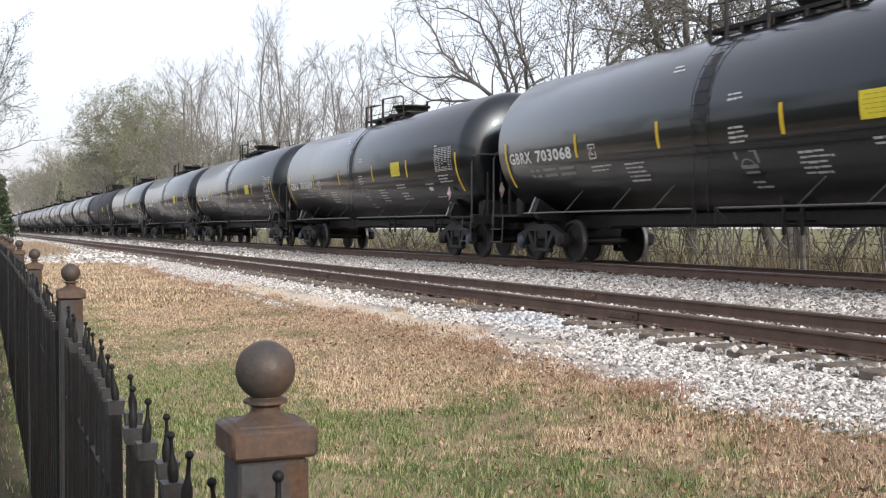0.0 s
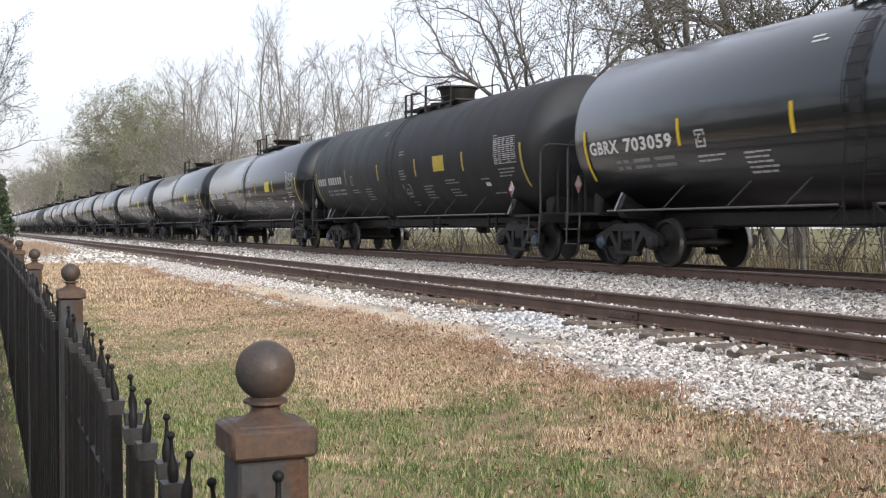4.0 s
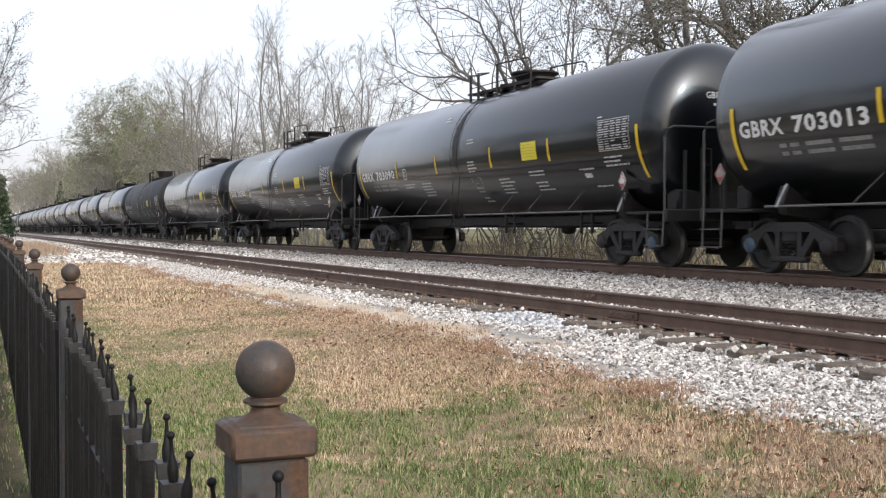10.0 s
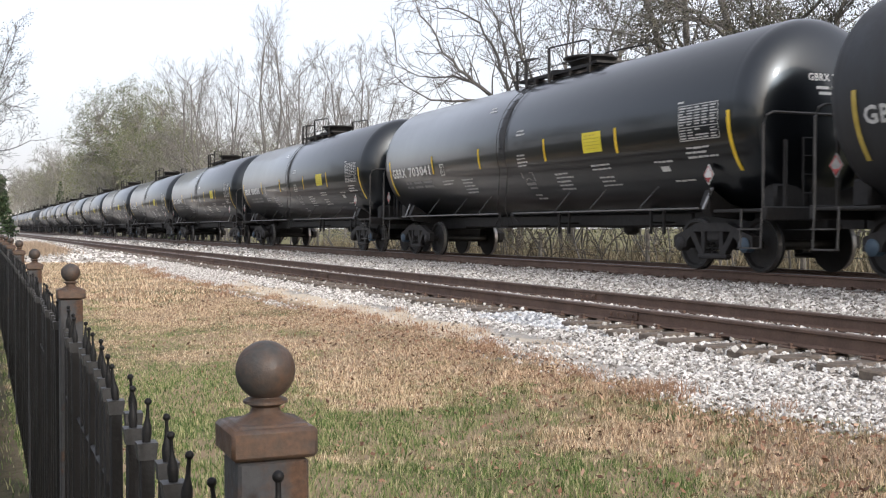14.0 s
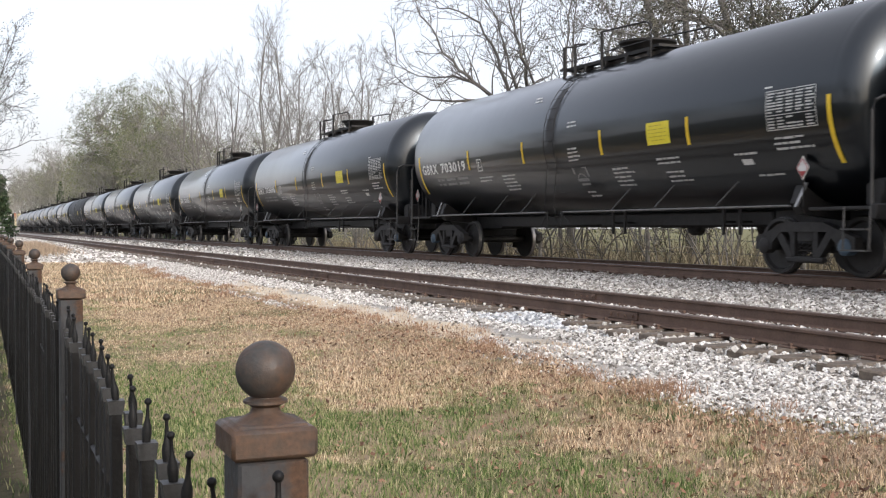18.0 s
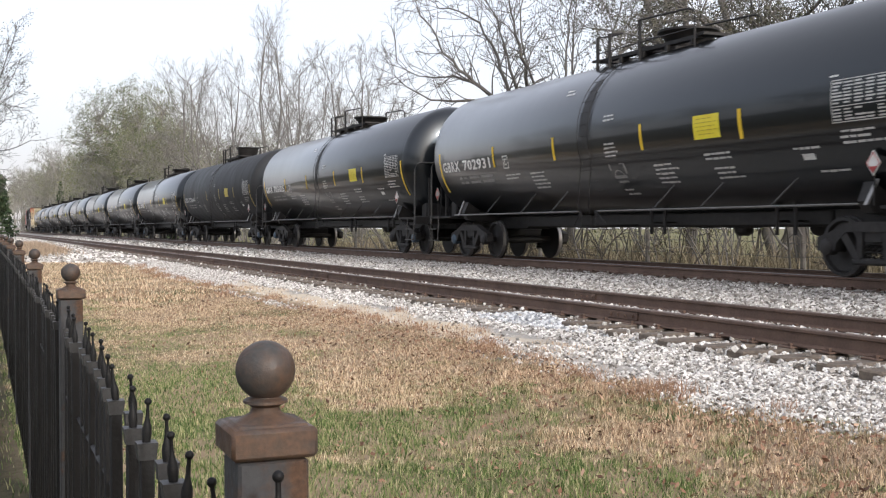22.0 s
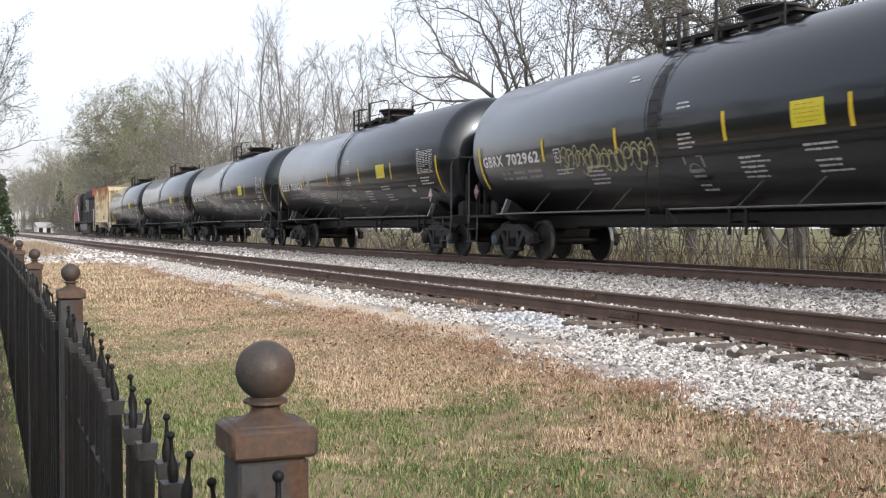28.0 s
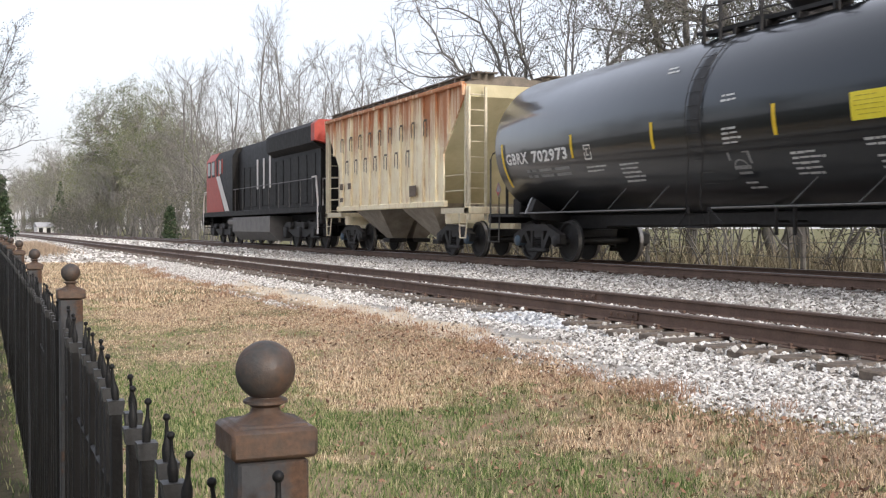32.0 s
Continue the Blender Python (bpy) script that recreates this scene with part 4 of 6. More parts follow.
def build_loco():
    car = thing("locomotive", "black diesel locomotive with orange-red cab and nose", "locomotive")
    # local y: +11 at the nose, -11 at the radiator end
    g = Geo()
    g.box(-1.5, 1.5, -10.6, 10.4, 1.32, 1.55, 0.02)
    g.box(-0.5, 0.5, -10.9, 10.9, 0.85, 1.32, 0.03)
    part("frame", g, M["loco"], car)
    g = Geo()
    g.plate([(-1.2, 1.55), (1.2, 1.55), (1.2, 4.2), (1.0, 4.56), (-1.0, 4.56), (-1.2, 4.2)], 1, -9.6, 3.4)
    hood = part("long_hood", g, M["loco"], car)
    for y in np.arange(-9.0, 3.0, 1.12):
        for s in (-1, 1):
            g = Geo()
            g.box(*sorted((s * 1.2, s * 1.222)), y, y + 0.95, 1.7, 3.5, 0.008)
            part("hood_door", g, M["loco"], hood)
    g = Geo()
    g.plate([(-0.9, 3.45), (-1.5, 3.85), (-1.52, 4.45), (-1.35, 4.62), (1.35, 4.62), (1.52, 4.45), (1.5, 3.85), (0.9, 3.45)], 1, -9.7, -3.0)
    part("radiator_wing", g, M["loco"], car, "wide black radiator housing")
    g = Geo()
    g.plate([(-0.94, 3.75), (-1.54, 3.9), (-1.54, 4.5), (-1.36, 4.645), (1.36, 4.645), (1.54, 4.5), (1.54, 3.9), (0.94, 3.75)], 1, -9.95, -9.5)
    part("radiator_end", g, M["orange"], car, "orange-red end of the radiator housing")
    g = Geo()
    g.box(-0.97, 0.97, -9.95, -9.6, 1.55, 3.95, 0.03)
    part("rear_panel", g, M["loco"], car)
    g = Geo()
    g.box(-0.6, 0.6, -2.4, -0.6, 4.4, 4.6, 0.05)
    g.lathe([(4.4, 0.5), (4.6, 0.5), (4.62, 0.42)], (0, 1.4, 0), 2, 16)
    part("roof_gear", g, M["loco"], car)
    # cab and nose
    g = Geo()
    g.plate([(-1.5, 1.55), (1.5, 1.55), (1.5, 4.1), (1.25, 4.5), (0.6, 4.62), (-0.6, 4.62), (-1.25, 4.5), (-1.5, 4.1)], 1, 3.4, 9.3)
    cab = part("cab", g, M["loco"], car)
    g = Geo()
    g.plate([(1.25, 4.505), (0.6, 4.625), (-0.6, 4.625), (-1.25, 4.505), (-1.51, 4.1), (-1.52, 4.1), (-1.26, 4.515), (-0.6, 4.64), (0.6, 4.64), (1.26, 4.515), (1.52, 4.1), (1.51, 4.1)], 1, 7.3, 9.36)
    part("cab_roof_edge", g, M["orange"], car, "orange-red cab roof edge")
    g = Geo()
    g.box(-1.505, 1.505, 9.3, 9.36, 1.56, 3.35)
    part("cab_front", g, M["orange"], car, "orange-red front of the cab")
    g = Geo()
    g.hull([(-1.35, 9.36, 1.55), (1.35, 9.36, 1.55), (1.2, 10.5, 1.55), (-1.2, 10.5, 1.55)], [(-1.35, 9.36, 3.4), (1.35, 9.36, 3.4), (1.1, 10.3, 3.2), (-1.1, 10.3, 3.2)])
    part("nose", g, M["orange"], car, "orange-red short nose")
    for s in (-1, 1):
        g = Geo()
        g.plate([(9.3, 1.56), (9.3, 3.3), (6.9, 3.3), (5.2, 1.56)], 0, *sorted((s * 1.5, s * 1.514)))
        part("cab_side_panel", g, M["orange"], car, "orange-red lower cab side")
        for y, w, z0, z1 in ((9.05, 0.22, 3.3, 4.1), (8.0, 0.24, 3.3, 4.1), (6.95, 0.3, 3.3, 4.1), (6.2, 0.24, 3.0, 4.1), (5.5, 0.2, 3.4, 4.1)):
            g = Geo()
            g.box(*sorted((s * 1.5, s * 1.514)), y, y + w, z0, z1)
            part("window_pillar", g, M["orange"], car)
        for y in (5.72, 7.28, 8.27):
            g = Geo()
            g.box(*sorted((s * 1.5, s * 1.53)), y, y + (0.45 if y < 6 else 0.7), 3.4, 4.05, 0.02)
            part("cab_window", g, M["glass"], cab)
        g = Geo()
        g.plate([(6.9, 3.3), (6.1, 3.3), (4.0, 1.56), (4.9, 1.56)], 0, *sorted((s * 1.517, s * 1.53)))
        part("side_stripe", g, M["stripe"], car, "slanting white stripe")
        for y, h, w in ((-0.35, 1.3, 0.13), (-1.45, 1.3, 0.13), (-2.5, 1.35, 0.13)):
            g = Geo()
            g.box(*sorted((s * 1.223, s * 1.24)), y - w, y + w, 2.45, 2.45 + h, 0.005)
            part("emblem_stroke", g, M["stripe"], car, "white upright emblem stroke")
        g = Geo()
        for y in np.arange(-9.4, 3.5, 1.55):
            g.tube([(s * 1.46, y, 1.5), (s * 1.46, y, 2.55)], 0.018, 5)
        g.tube([(s * 1.46, -9.4, 2.55), (s * 1.46, 3.4, 2.55)], 0.02, 5)
        part("handrail", g, M["side_rod"], car)
        for e in (-1, 1):
            g = Geo()
            yy = 10.2 * e
            g.tube([(s * 1.46, yy - 0.8 * e, 2.6), (s * 1.48, yy - 0.25 * e, 2.6), (s * 1.5, yy - 0.15 * e, 2.3), (s * 1.5, yy, 1.7), (s * 1.5, yy, 0.55)], 0.035, 6)
            part("end_grab_rail", g, M["stripe"], car, "white bent grab rail")
            g = Geo()
            for z in (0.42, 0.75, 1.08):
                g.box(*sorted((s * 1.1, s * 1.5)), *sorted((yy - 0.55 * e, yy + 0.1 * e)), z, z + 0.04)
            g.box(*sorted((s * 1.08, s * 1.12)), *sorted((yy - 0.55 * e, yy + 0.1 * e)), 0.4, 1.5)
            part("step_ladder", g, M["loco"], car)
    for e in (-1, 1):
        g = Geo()
        g.box(-1.5, 1.5, *sorted((e * 10.4, e * 10.62)), 0.9, 1.55, 0.03)
        part("pilot", g, M["loco"], car)
        coupler(car, e * 10.5, e)
        g = Geo()
        g.tube([(-1.4, e * 10.5, 1.5), (-1.4, e * 10.5, 2.5), (-0.4, e * 10.5, 2.55)], 0.02, 5)
        g.tube([(1.4, e * 10.5, 1.5), (1.4, e * 10.5, 2.5), (0.4, e * 10.5, 2.55)], 0.02, 5)
        part("end_railing", g, M["stripe"], car)
    g = Geo()
    g.plate([(-1.45, 1.25), (1.45, 1.25), (1.45, 0.6), (1.1, 0.22), (-1.1, 0.22), (-1.45, 0.6)], 1, -3.3, 3.6)
    part("fuel_tank", g, M["fuel"], car, "dusty grey fuel tank")
    g = Geo()
    g.lathe([(3.8, 0.02), (3.82, 0.2), (4.9, 0.2), (4.92, 0.02)], (-1.2, 0, 1.05), 1, 12)
    part("air_reservoir", g, M["fuel"], car)
    g = Geo()
    g.lathe([(10.3, 0.1), (10.42, 0.1)], (-0.25, 0, 2.45), 1, 12)
    g.lathe([(10.3, 0.1), (10.42, 0.1)], (0.25, 0, 2.45), 1, 12)
    part("headlight", g, M["tread"], car)
    for e in (-1, 1):
        cy = e * 6.9
        for s in (-1, 1):
            g = Geo()
            x = s * 1.12
            g.plate([(cy - 2.4, 0.55), (cy - 2.4, 0.8), (cy - 2.0, 0.98), (cy + 2.0, 0.98), (cy + 2.4, 0.8), (cy + 2.4, 0.55), (cy + 1.5, 0.6), (cy + 0.9, 0.42), (cy - 0.9, 0.42), (cy - 1.5, 0.6)], 0, x - 0.08, x + 0.08)
            part("side_frame", g, M["truck"], car)
            for y in (cy - 1.9, cy, cy + 1.9):
                g = Geo()
                g.box(*sorted((s * 1.05, s * 1.3)), y - 0.24, y + 0.24, 0.36, 0.8, 0.05)
                part("journal_box", g, M["truck"], car)
            for y in (cy - 0.95, cy + 0.95):
                g = Geo()
                g.lathe([(s * 1.2, 0.14), (s * 1.34, 0.14), (s * 1.36, 0.1)], (0, y, 0.85), 0, 12)
                part("brake_cylinder", g, M["truck"], car)
        for y in (cy - 1.9, cy, cy + 1.9):
            wheelset(car, y, 0.53)
    return car


hopper = build_hopper()
loco = build_loco()
END = 22.676 - 7.41 + 9.165 + travelled(32.0)
train.append((hopper, END + 6.42))
train.append((loco, END + 12.2 + 11.25))

# ---- gravel, grass and weeds ----
rng = np.random.default_rng(5)


def stone_material(name, dirt):
    k = Mat(name, (0.5, 0.49, 0.47), 0.85, spec=0.3)
    c = k.ramp(k.random_piece(), [(0.0, (0.07, 0.062, 0.054)), (0.16, (0.22, 0.205, 0.188)), (0.47, (0.43, 0.415, 0.388)), (0.8, (0.66, 0.65, 0.625)), (1.0, (0.86, 0.85, 0.83))])
    f = k.noise(60, 4, 0.7)
    k.put("Base Color", k.mix(k.maths("MULTIPLY", k.band(f, 0.45, 0.75), dirt), c, (0.2, 0.17, 0.14)))
    k.bump(f, 0.3, 0.004)
    return k.m


CUBE = np.array([(x, y, z) for z in (-1, 1) for y in (-1, 1) for x in (-1, 1)], float)
QUADS = np.array([(0, 2, 3, 1), (4, 5, 7, 6), (0, 1, 5, 4), (2, 6, 7, 3), (0, 4, 6, 2), (1, 3, 7, 5)])


def turns(n):
    """n random rotation matrices."""
    q = rng.normal(size=(n, 4))
    q /= np.linalg.norm(q, axis=1)[:, None]
    w, x, y, z = q.T
    return np.stack([1 - 2 * (y * y + z * z), 2 * (x * y - z * w), 2 * (x * z + y * w), 2 * (x * y + z * w), 1 - 2 * (x * x + z * z), 2 * (y * z - x * w),
                     2 * (x * z - y * w), 2 * (y * z + x * w), 1 - 2 * (x * x + y * y)], 1).reshape(n, 3, 3)


def scatter_stones(name, xs, ys, sizes, lift, label, mat="stone"):
    n = len(xs)
    shape = CUBE[None] * rng.uniform(0.45, 1.0, (n, 8, 3))
    v = shape * (sizes * 0.62)[:, None, None] * rng.uniform(0.7, 1.2, (n, 1, 3))
    v = np.einsum("nij,nkj->nki", turns(n), v)
    v += np.stack([xs, ys, ground_z(xs, ys) + lift + sizes * 0.12], 1)[:, None]
    f = QUADS[None] + (np.arange(n) * 8)[:, None, None]
    ob = new(name, fast_mesh(name, v.reshape(-1, 3), f.reshape(-1, 4), M[mat]))
    return tagged(ob, label, "gravel", kind="stuff")


M["stone"] = stone_material("crushed_pale_stone", 0.42)
M["dusty_stone"] = stone_material("crushed_dusty_stone", 0.85)


def stones_in(count, x0, x1, y0, y1, power=1.0):
    xs = rng.uniform(x0, x1, count)
    ys = y0 + (y1 - y0) * rng.random(count) ** power
    return xs[ys > 0.9 * xs - 0.3], ys[ys > 0.9 * xs - 0.3]


# shoulder beside the siding, thinning out into the lawn
xs, ys = stones_in(92000, 4.6, 6.95, 4.6, 44.0, 1.5)
keep = xs > gravel_edge(ys) + rng.normal(0.16, 0.22, len(xs))
bare = np.maximum(np.abs(xs - 5.35) / 0.5, np.abs(ys - 17.5) / 8.0) + 0.25 * np.sin(ys * 1.3) * np.sin(xs * 5)
keep &= rng.random(len(xs)) > 0.965 * smooth_step(1.2, 0.8, bare)
near_tie = np.abs(ys[:, None] - SIDING_TIES[None]).min(1) < 0.15
keep &= (xs < 6.36) | ~near_tie
xs, ys = xs[keep], ys[keep]
scatter_stones("gravel", xs, ys, rng.uniform(0.013, 0.034, len(xs)) * (1 + 0.15 * (xs > 6)), 0.0, "pale grey crushed stone beside the siding")
# a heap of fresh blue-grey stone by the rail
n = 1500
xs, ys = rng.normal(6.6, 0.17, n), rng.normal(12.3, 0.75, n)
mound = 0.11 * np.exp(-((xs - 6.6) / 0.22) ** 2 - ((ys - 12.3) / 0.9) ** 2)
heap = scatter_stones("gravel_heap", xs, ys, rng.uniform(0.022, 0.05, n), mound * rng.uniform(0.3, 1.0, n), "heap of fresh blue-grey crushed stone")
k = Mat("fresh_blue_grey_stone", (0.5, 0.52, 0.54), 0.85, spec=0.3)
k.put("Base Color", k.ramp(k.random_piece(), [(0.0, (0.2, 0.21, 0.22)), (0.5, (0.46, 0.48, 0.5)), (1.0, (0.74, 0.76, 0.78))]))
heap.data.materials[0] = k.m
# fill between the tie ends, a few stones on the ties
xs, ys = stones_in(19000, 6.4, 7.14, 5.0, 44.0, 1.7)
near_tie = np.abs(ys[:, None] - SIDING_TIES[None]).min(1) < 0.15
keep = ~near_tie | (rng.random(len(xs)) < 0.015)
xs, ys, lift = xs[keep], ys[keep], np.where(near_tie[keep], 0.09, rng.uniform(0.0, 0.035, keep.sum()))
scatter_stones("gravel", xs, ys, rng.uniform(0.02, 0.045, len(xs)), lift, "pale grey crushed stone between the tie ends")
xs, ys = stones_in(9000, 7.28, 8.56, 6.0, 44.0, 1.4)
scatter_stones("gravel", xs, ys, rng.uniform(0.024, 0.046, len(xs)), 0.03, "pale grey crushed stone between siding rails")
xs, ys = stones_in(33000, 8.72, 11.95, 8.0, 48.0, 1.5)
scatter_stones("gravel", xs, ys, rng.uniform(0.026, 0.048, len(xs)), 0.0, "pale grey crushed stone between the two tracks", "dusty_stone")
xs, ys = stones_in(17000, 0.3, 11.9, 41.0, 150.0, 1.4)
keep = ((xs < 7.0) | (xs > 8.7)) & (xs > gravel_edge(ys))
xs, ys = xs[keep], ys[keep]
scatter_stones("gravel", xs, ys, rng.uniform(0.06, 0.12, len(xs)), 0.0, "pale grey crushed stone along the far tracks")
xs, ys = stones_in(5000, 12.0, 14.3, 10.0, 45.0, 1.4)
scatter_stones("gravel", xs, ys, rng.uniform(0.03, 0.06, len(xs)), 0.01, "dusty crushed stone in the main track", "dusty_stone")


def blade_material(name, stops, green_stops, patch_scale, lawn=False):
    k = Mat(name, (0.3, 0.22, 0.13), 0.8, spec=0.25)
    dry = k.ramp(k.random_piece(), stops)
    wet = k.ramp(k.random_piece(), green_stops)
    spot = k.mix(0.4, k.noise(patch_scale, 4, 0.6, world_space=True), k.noise(patch_scale * 6, 4, 0.65, world_space=True))
    # green fades out towards the gravel and with the distance from the house
    x, y = k.axis(0, True), k.axis(1, True)
    bias = k.maths("ADD", k.maths("MULTIPLY", x, 0.04), k.maths("MULTIPLY", y, 0.0085))
    # dead leaves and russet stalks gather towards the gravel
    brown = k.mix(k.random_piece(), (0.15, 0.08, 0.05), (0.5, 0.34, 0.225))
    edge = k.maths("MULTIPLY", k.band(k.maths("ADD", x, k.maths("MULTIPLY", spot, 3.0)), 4.9, 6.2), k.maths("ADD", k.maths("MULTIPLY", k.band(y, 20.0, 11.0), 0.36), 0.12))
    if lawn:
        dry = k.mix(edge, dry, brown)
        # lush spots
        for cx, cy, rx, ry in ((1.3, 8.3, 0.7, 2.4), (1.9, 10.4, 0.5, 1.1), (2.5, 7.0, 0.55, 0.9), (2.7, 5.2, 0.9, 0.7)):
            u = k.maths("ABSOLUTE", k.maths("MULTIPLY", k.maths("SUBTRACT", x, cx), 1 / rx), 0.0)
            w = k.maths("ABSOLUTE", k.maths("MULTIPLY", k.maths("SUBTRACT", y, cy), 1 / ry), 0.0)
            spot = k.maths("ADD", spot, k.maths("MULTIPLY", k.band(k.maths("ADD", k.maths("MULTIPLY", u, u), k.maths("MULTIPLY", w, w)), 1.5, 0.0), 0.15))
    k.put("Base Color", k.mix(k.band(k.maths("SUBTRACT", spot, bias), 0.27, 0.37), dry, wet))
    k.put("Subsurface Weight", 0.0)
    return k.m


M["grass"] = blade_material("lawn_blades", [(0.0, (0.07, 0.04, 0.025)), (0.28, (0.34, 0.23, 0.145)), (0.6, (0.62, 0.475, 0.315)), (1.0, (0.82, 0.7, 0.52))],
                            [(0.0, (0.03, 0.06, 0.014)), (0.45, (0.12, 0.185, 0.055)), (0.75, (0.27, 0.29, 0.125)), (1.0, (0.5, 0.45, 0.28))], 1.1, True)
M["weed"] = blade_material("rank_grass_blades", [(0.0, (0.11, 0.1, 0.055)), (0.5, (0.25, 0.225, 0.13)), (1.0, (0.44, 0.4, 0.26))],
                           [(0.0, (0.06, 0.07, 0.026)), (0.5, (0.16, 0.172, 0.072)), (1.0, (0.32, 0.3, 0.17))], 0.5)


M["brush"] = blade_material("dead_brush_stalks", [(0.0, (0.1, 0.085, 0.055)), (0.5, (0.26, 0.22, 0.145)), (1.0, (0.44, 0.38, 0.26))],
                            [(0.0, (0.07, 0.075, 0.03)), (0.5, (0.18, 0.185, 0.085)), (1.0, (0.34, 0.32, 0.18))], 0.35)


def blades(name, xs, ys, heights, widths, mat, label, lean=0.5):
    n = len(xs)
    a = rng.uniform(0, 2 * math.pi, n)
    side = np.stack([np.cos(a), np.sin(a), np.zeros(n)], 1) * widths[:, None] / 2
    b = rng.uniform(0, 2 * math.pi, n)
    tip = np.stack([np.cos(b), np.sin(b), np.zeros(n)], 1) * (heights * rng.uniform(0.1, 1.0, n) * lean)[:, None]
    base = np.stack([xs, ys, ground_z(xs, ys) - 0.004], 1)
    up = np.array([0, 0, 1.0]) * heights[:, None]
    v = np.stack([base - side, base + side, base + tip * 0.4 + up * 0.6 + side * 0.7, base + tip * 0.4 + up * 0.6 - side * 0.7, base + tip + up], 1)
    k = (np.arange(n) * 5)[:, None]
    f = np.concatenate([k + [0, 1, 2], k + [0, 2, 3], k + [3, 2, 4]], 0)
    ob = new(name, fast_mesh(name, v.reshape(-1, 3), f, mat))
    return tagged(ob, label, "grass", kind="stuff")


def lawn_points(count, y0, y1, power, x0=-0.7, x1=5.7):
    xs, ys = rng.uniform(x0, x1, count), y0 + (y1 - y0) * rng.random(count) ** power
    fade = gravel_edge(ys) - xs
    keep = rng.random(count) < np.clip(0.55 + fade * 1.6, 0.0, 1.0)
    clump = np.sin(xs * 7.3 + np.sin(ys * 5.1) * 2) * np.sin(ys * 6.7 + np.sin(xs * 4.9) * 2)
    keep &= rng.random(count) < 0.72 + 0.4 * clump
    keep &= (xs > 0.3) | (rng.random(count) < 0.12)
    return xs[keep], ys[keep]


xs, ys = lawn_points(270000, 3.3, 11.5, 1.2)
keep = rng.random(len(xs)) < np.clip((11.5 - ys) / 4.0, 0, 1)
xs, ys = xs[keep], ys[keep]
tall = 1 + 0.5 * np.sin(xs * 9.1 + ys * 3.7) * np.sin(ys * 8.3 - xs * 2.9)
blades("lawn_grass", xs, ys, rng.uniform(0.012, 0.056, len(xs)) * tall, rng.uniform(0.003, 0.008, len(xs)), M["grass"], "short dry lawn grass with green patches", 0.8)
xs, ys = lawn_points(170000, 7.5, 20.0, 1.1)
blades("lawn_grass", xs, ys, rng.uniform(0.008, 0.034, len(xs)), rng.uniform(0.005, 0.01, len(xs)), M["grass"], "low dry lawn grass fading to straw", 0.9)
xs, ys = lawn_points(60000, 20.0, 70.0, 1.25)
blades("lawn_grass", xs, ys, rng.uniform(0.03, 0.08, len(xs)), rng.uniform(0.008, 0.02, len(xs)), M["grass"], "short dry straw-coloured lawn grass farther off", 0.9)
# reddish weeds along the edge of the gravel
c = rng.uniform(5.0, 40.0, 90)
xs = np.repeat(gravel_edge(c) + rng.normal(0.02, 0.16, 90), 70) + rng.normal(0, 0.07, 6300)
ys = np.repeat(c, 70) + rng.normal(0, 0.1, 6300)
M["russet"] = worn("russet_weed_stalk", (0.19, 0.105, 0.065), (0.4, 0.255, 0.165), 0.85, scale=20, bump=0)
blades("edge_weeds", xs, ys, rng.uniform(0.04, 0.12, 6300), rng.uniform(0.003, 0.007, 6300), M["russet"], "russet dead weeds along the gravel edge", 0.8)
for tx, ty in ((6.93, 15.1), (4.95, 7.0)):
    n = 160
    blades("weed_tuft", tx + rng.normal(0, 0.09, n), ty + rng.normal(0, 0.16, n), rng.uniform(0.06, 0.17, n), rng.uniform(0.004, 0.008, n), M["russet"] if tx < 6 else M["grass"], "dry weed tuft growing in the gravel", 0.8)
n = 70
c, e = rng.normal(5.35, 0.28, n), rng.uniform(9.5, 25.5, n)
xs, ys = np.repeat(c, 45) + rng.normal(0, 0.07, 45 * n), np.repeat(e, 45) + rng.normal(0, 0.22, 45 * n)
blades("sparse_grass", xs, ys, rng.uniform(0.015, 0.06, 45 * n), rng.uniform(0.005, 0.01, 45 * n), M["grass"], "sparse trodden grass on bare sandy dirt", 0.9)
M["dead"] = worn("dead_tan_weed_stalk", (0.24, 0.175, 0.12), (0.46, 0.36, 0.26), 0.85, scale=8, bump=0)
n = 1500
blades("weed_tuft", 4.45 + rng.normal(0, 0.22, n), 4.6 + rng.normal(0, 0.3, n), rng.uniform(0.02, 0.07, n), rng.uniform(0.004, 0.009, n), M["dead"], "flattened dead brown weeds at the gravel edge", 1.0)
# fallen leaves on the lawn, thickest towards the gravel
n = 8500
xs, ys = 0.45 + 5.0 * rng.random(n) ** 0.33, 3.6 + 20.0 * rng.random(n) ** 1.5
keep = rng.random(n) < np.clip((gravel_edge(ys) + 0.25 - xs) * 2.5, 0, 1)
xs, ys = xs[keep], ys[keep]
n = len(xs)
a = rng.uniform(0, 2 * math.pi, n)
size = rng.uniform(0.009, 0.026, n)[:, None]
u = np.stack([np.cos(a), np.sin(a), rng.normal(0, 0.45, n)], 1) * size
w = np.stack([-np.sin(a), np.cos(a), rng.normal(0, 0.45, n)], 1) * size * 0.55
p = np.stack([xs, ys, ground_z(xs, ys) + rng.uniform(0.012, 0.045, n)], 1)
v = np.stack([p - u, p + w, p + u, p - w], 1).reshape(-1, 3)
k = Mat("curled_dead_leaves", (0.15, 0.09, 0.05), 0.8, spec=0.3)
k.put("Base Color", k.ramp(k.random_piece(), [(0.0, (0.06, 0.032, 0.02)), (0.5, (0.19, 0.098, 0.06)), (0.85, (0.34, 0.2, 0.13)), (1.0, (0.46, 0.33, 0.23))]))
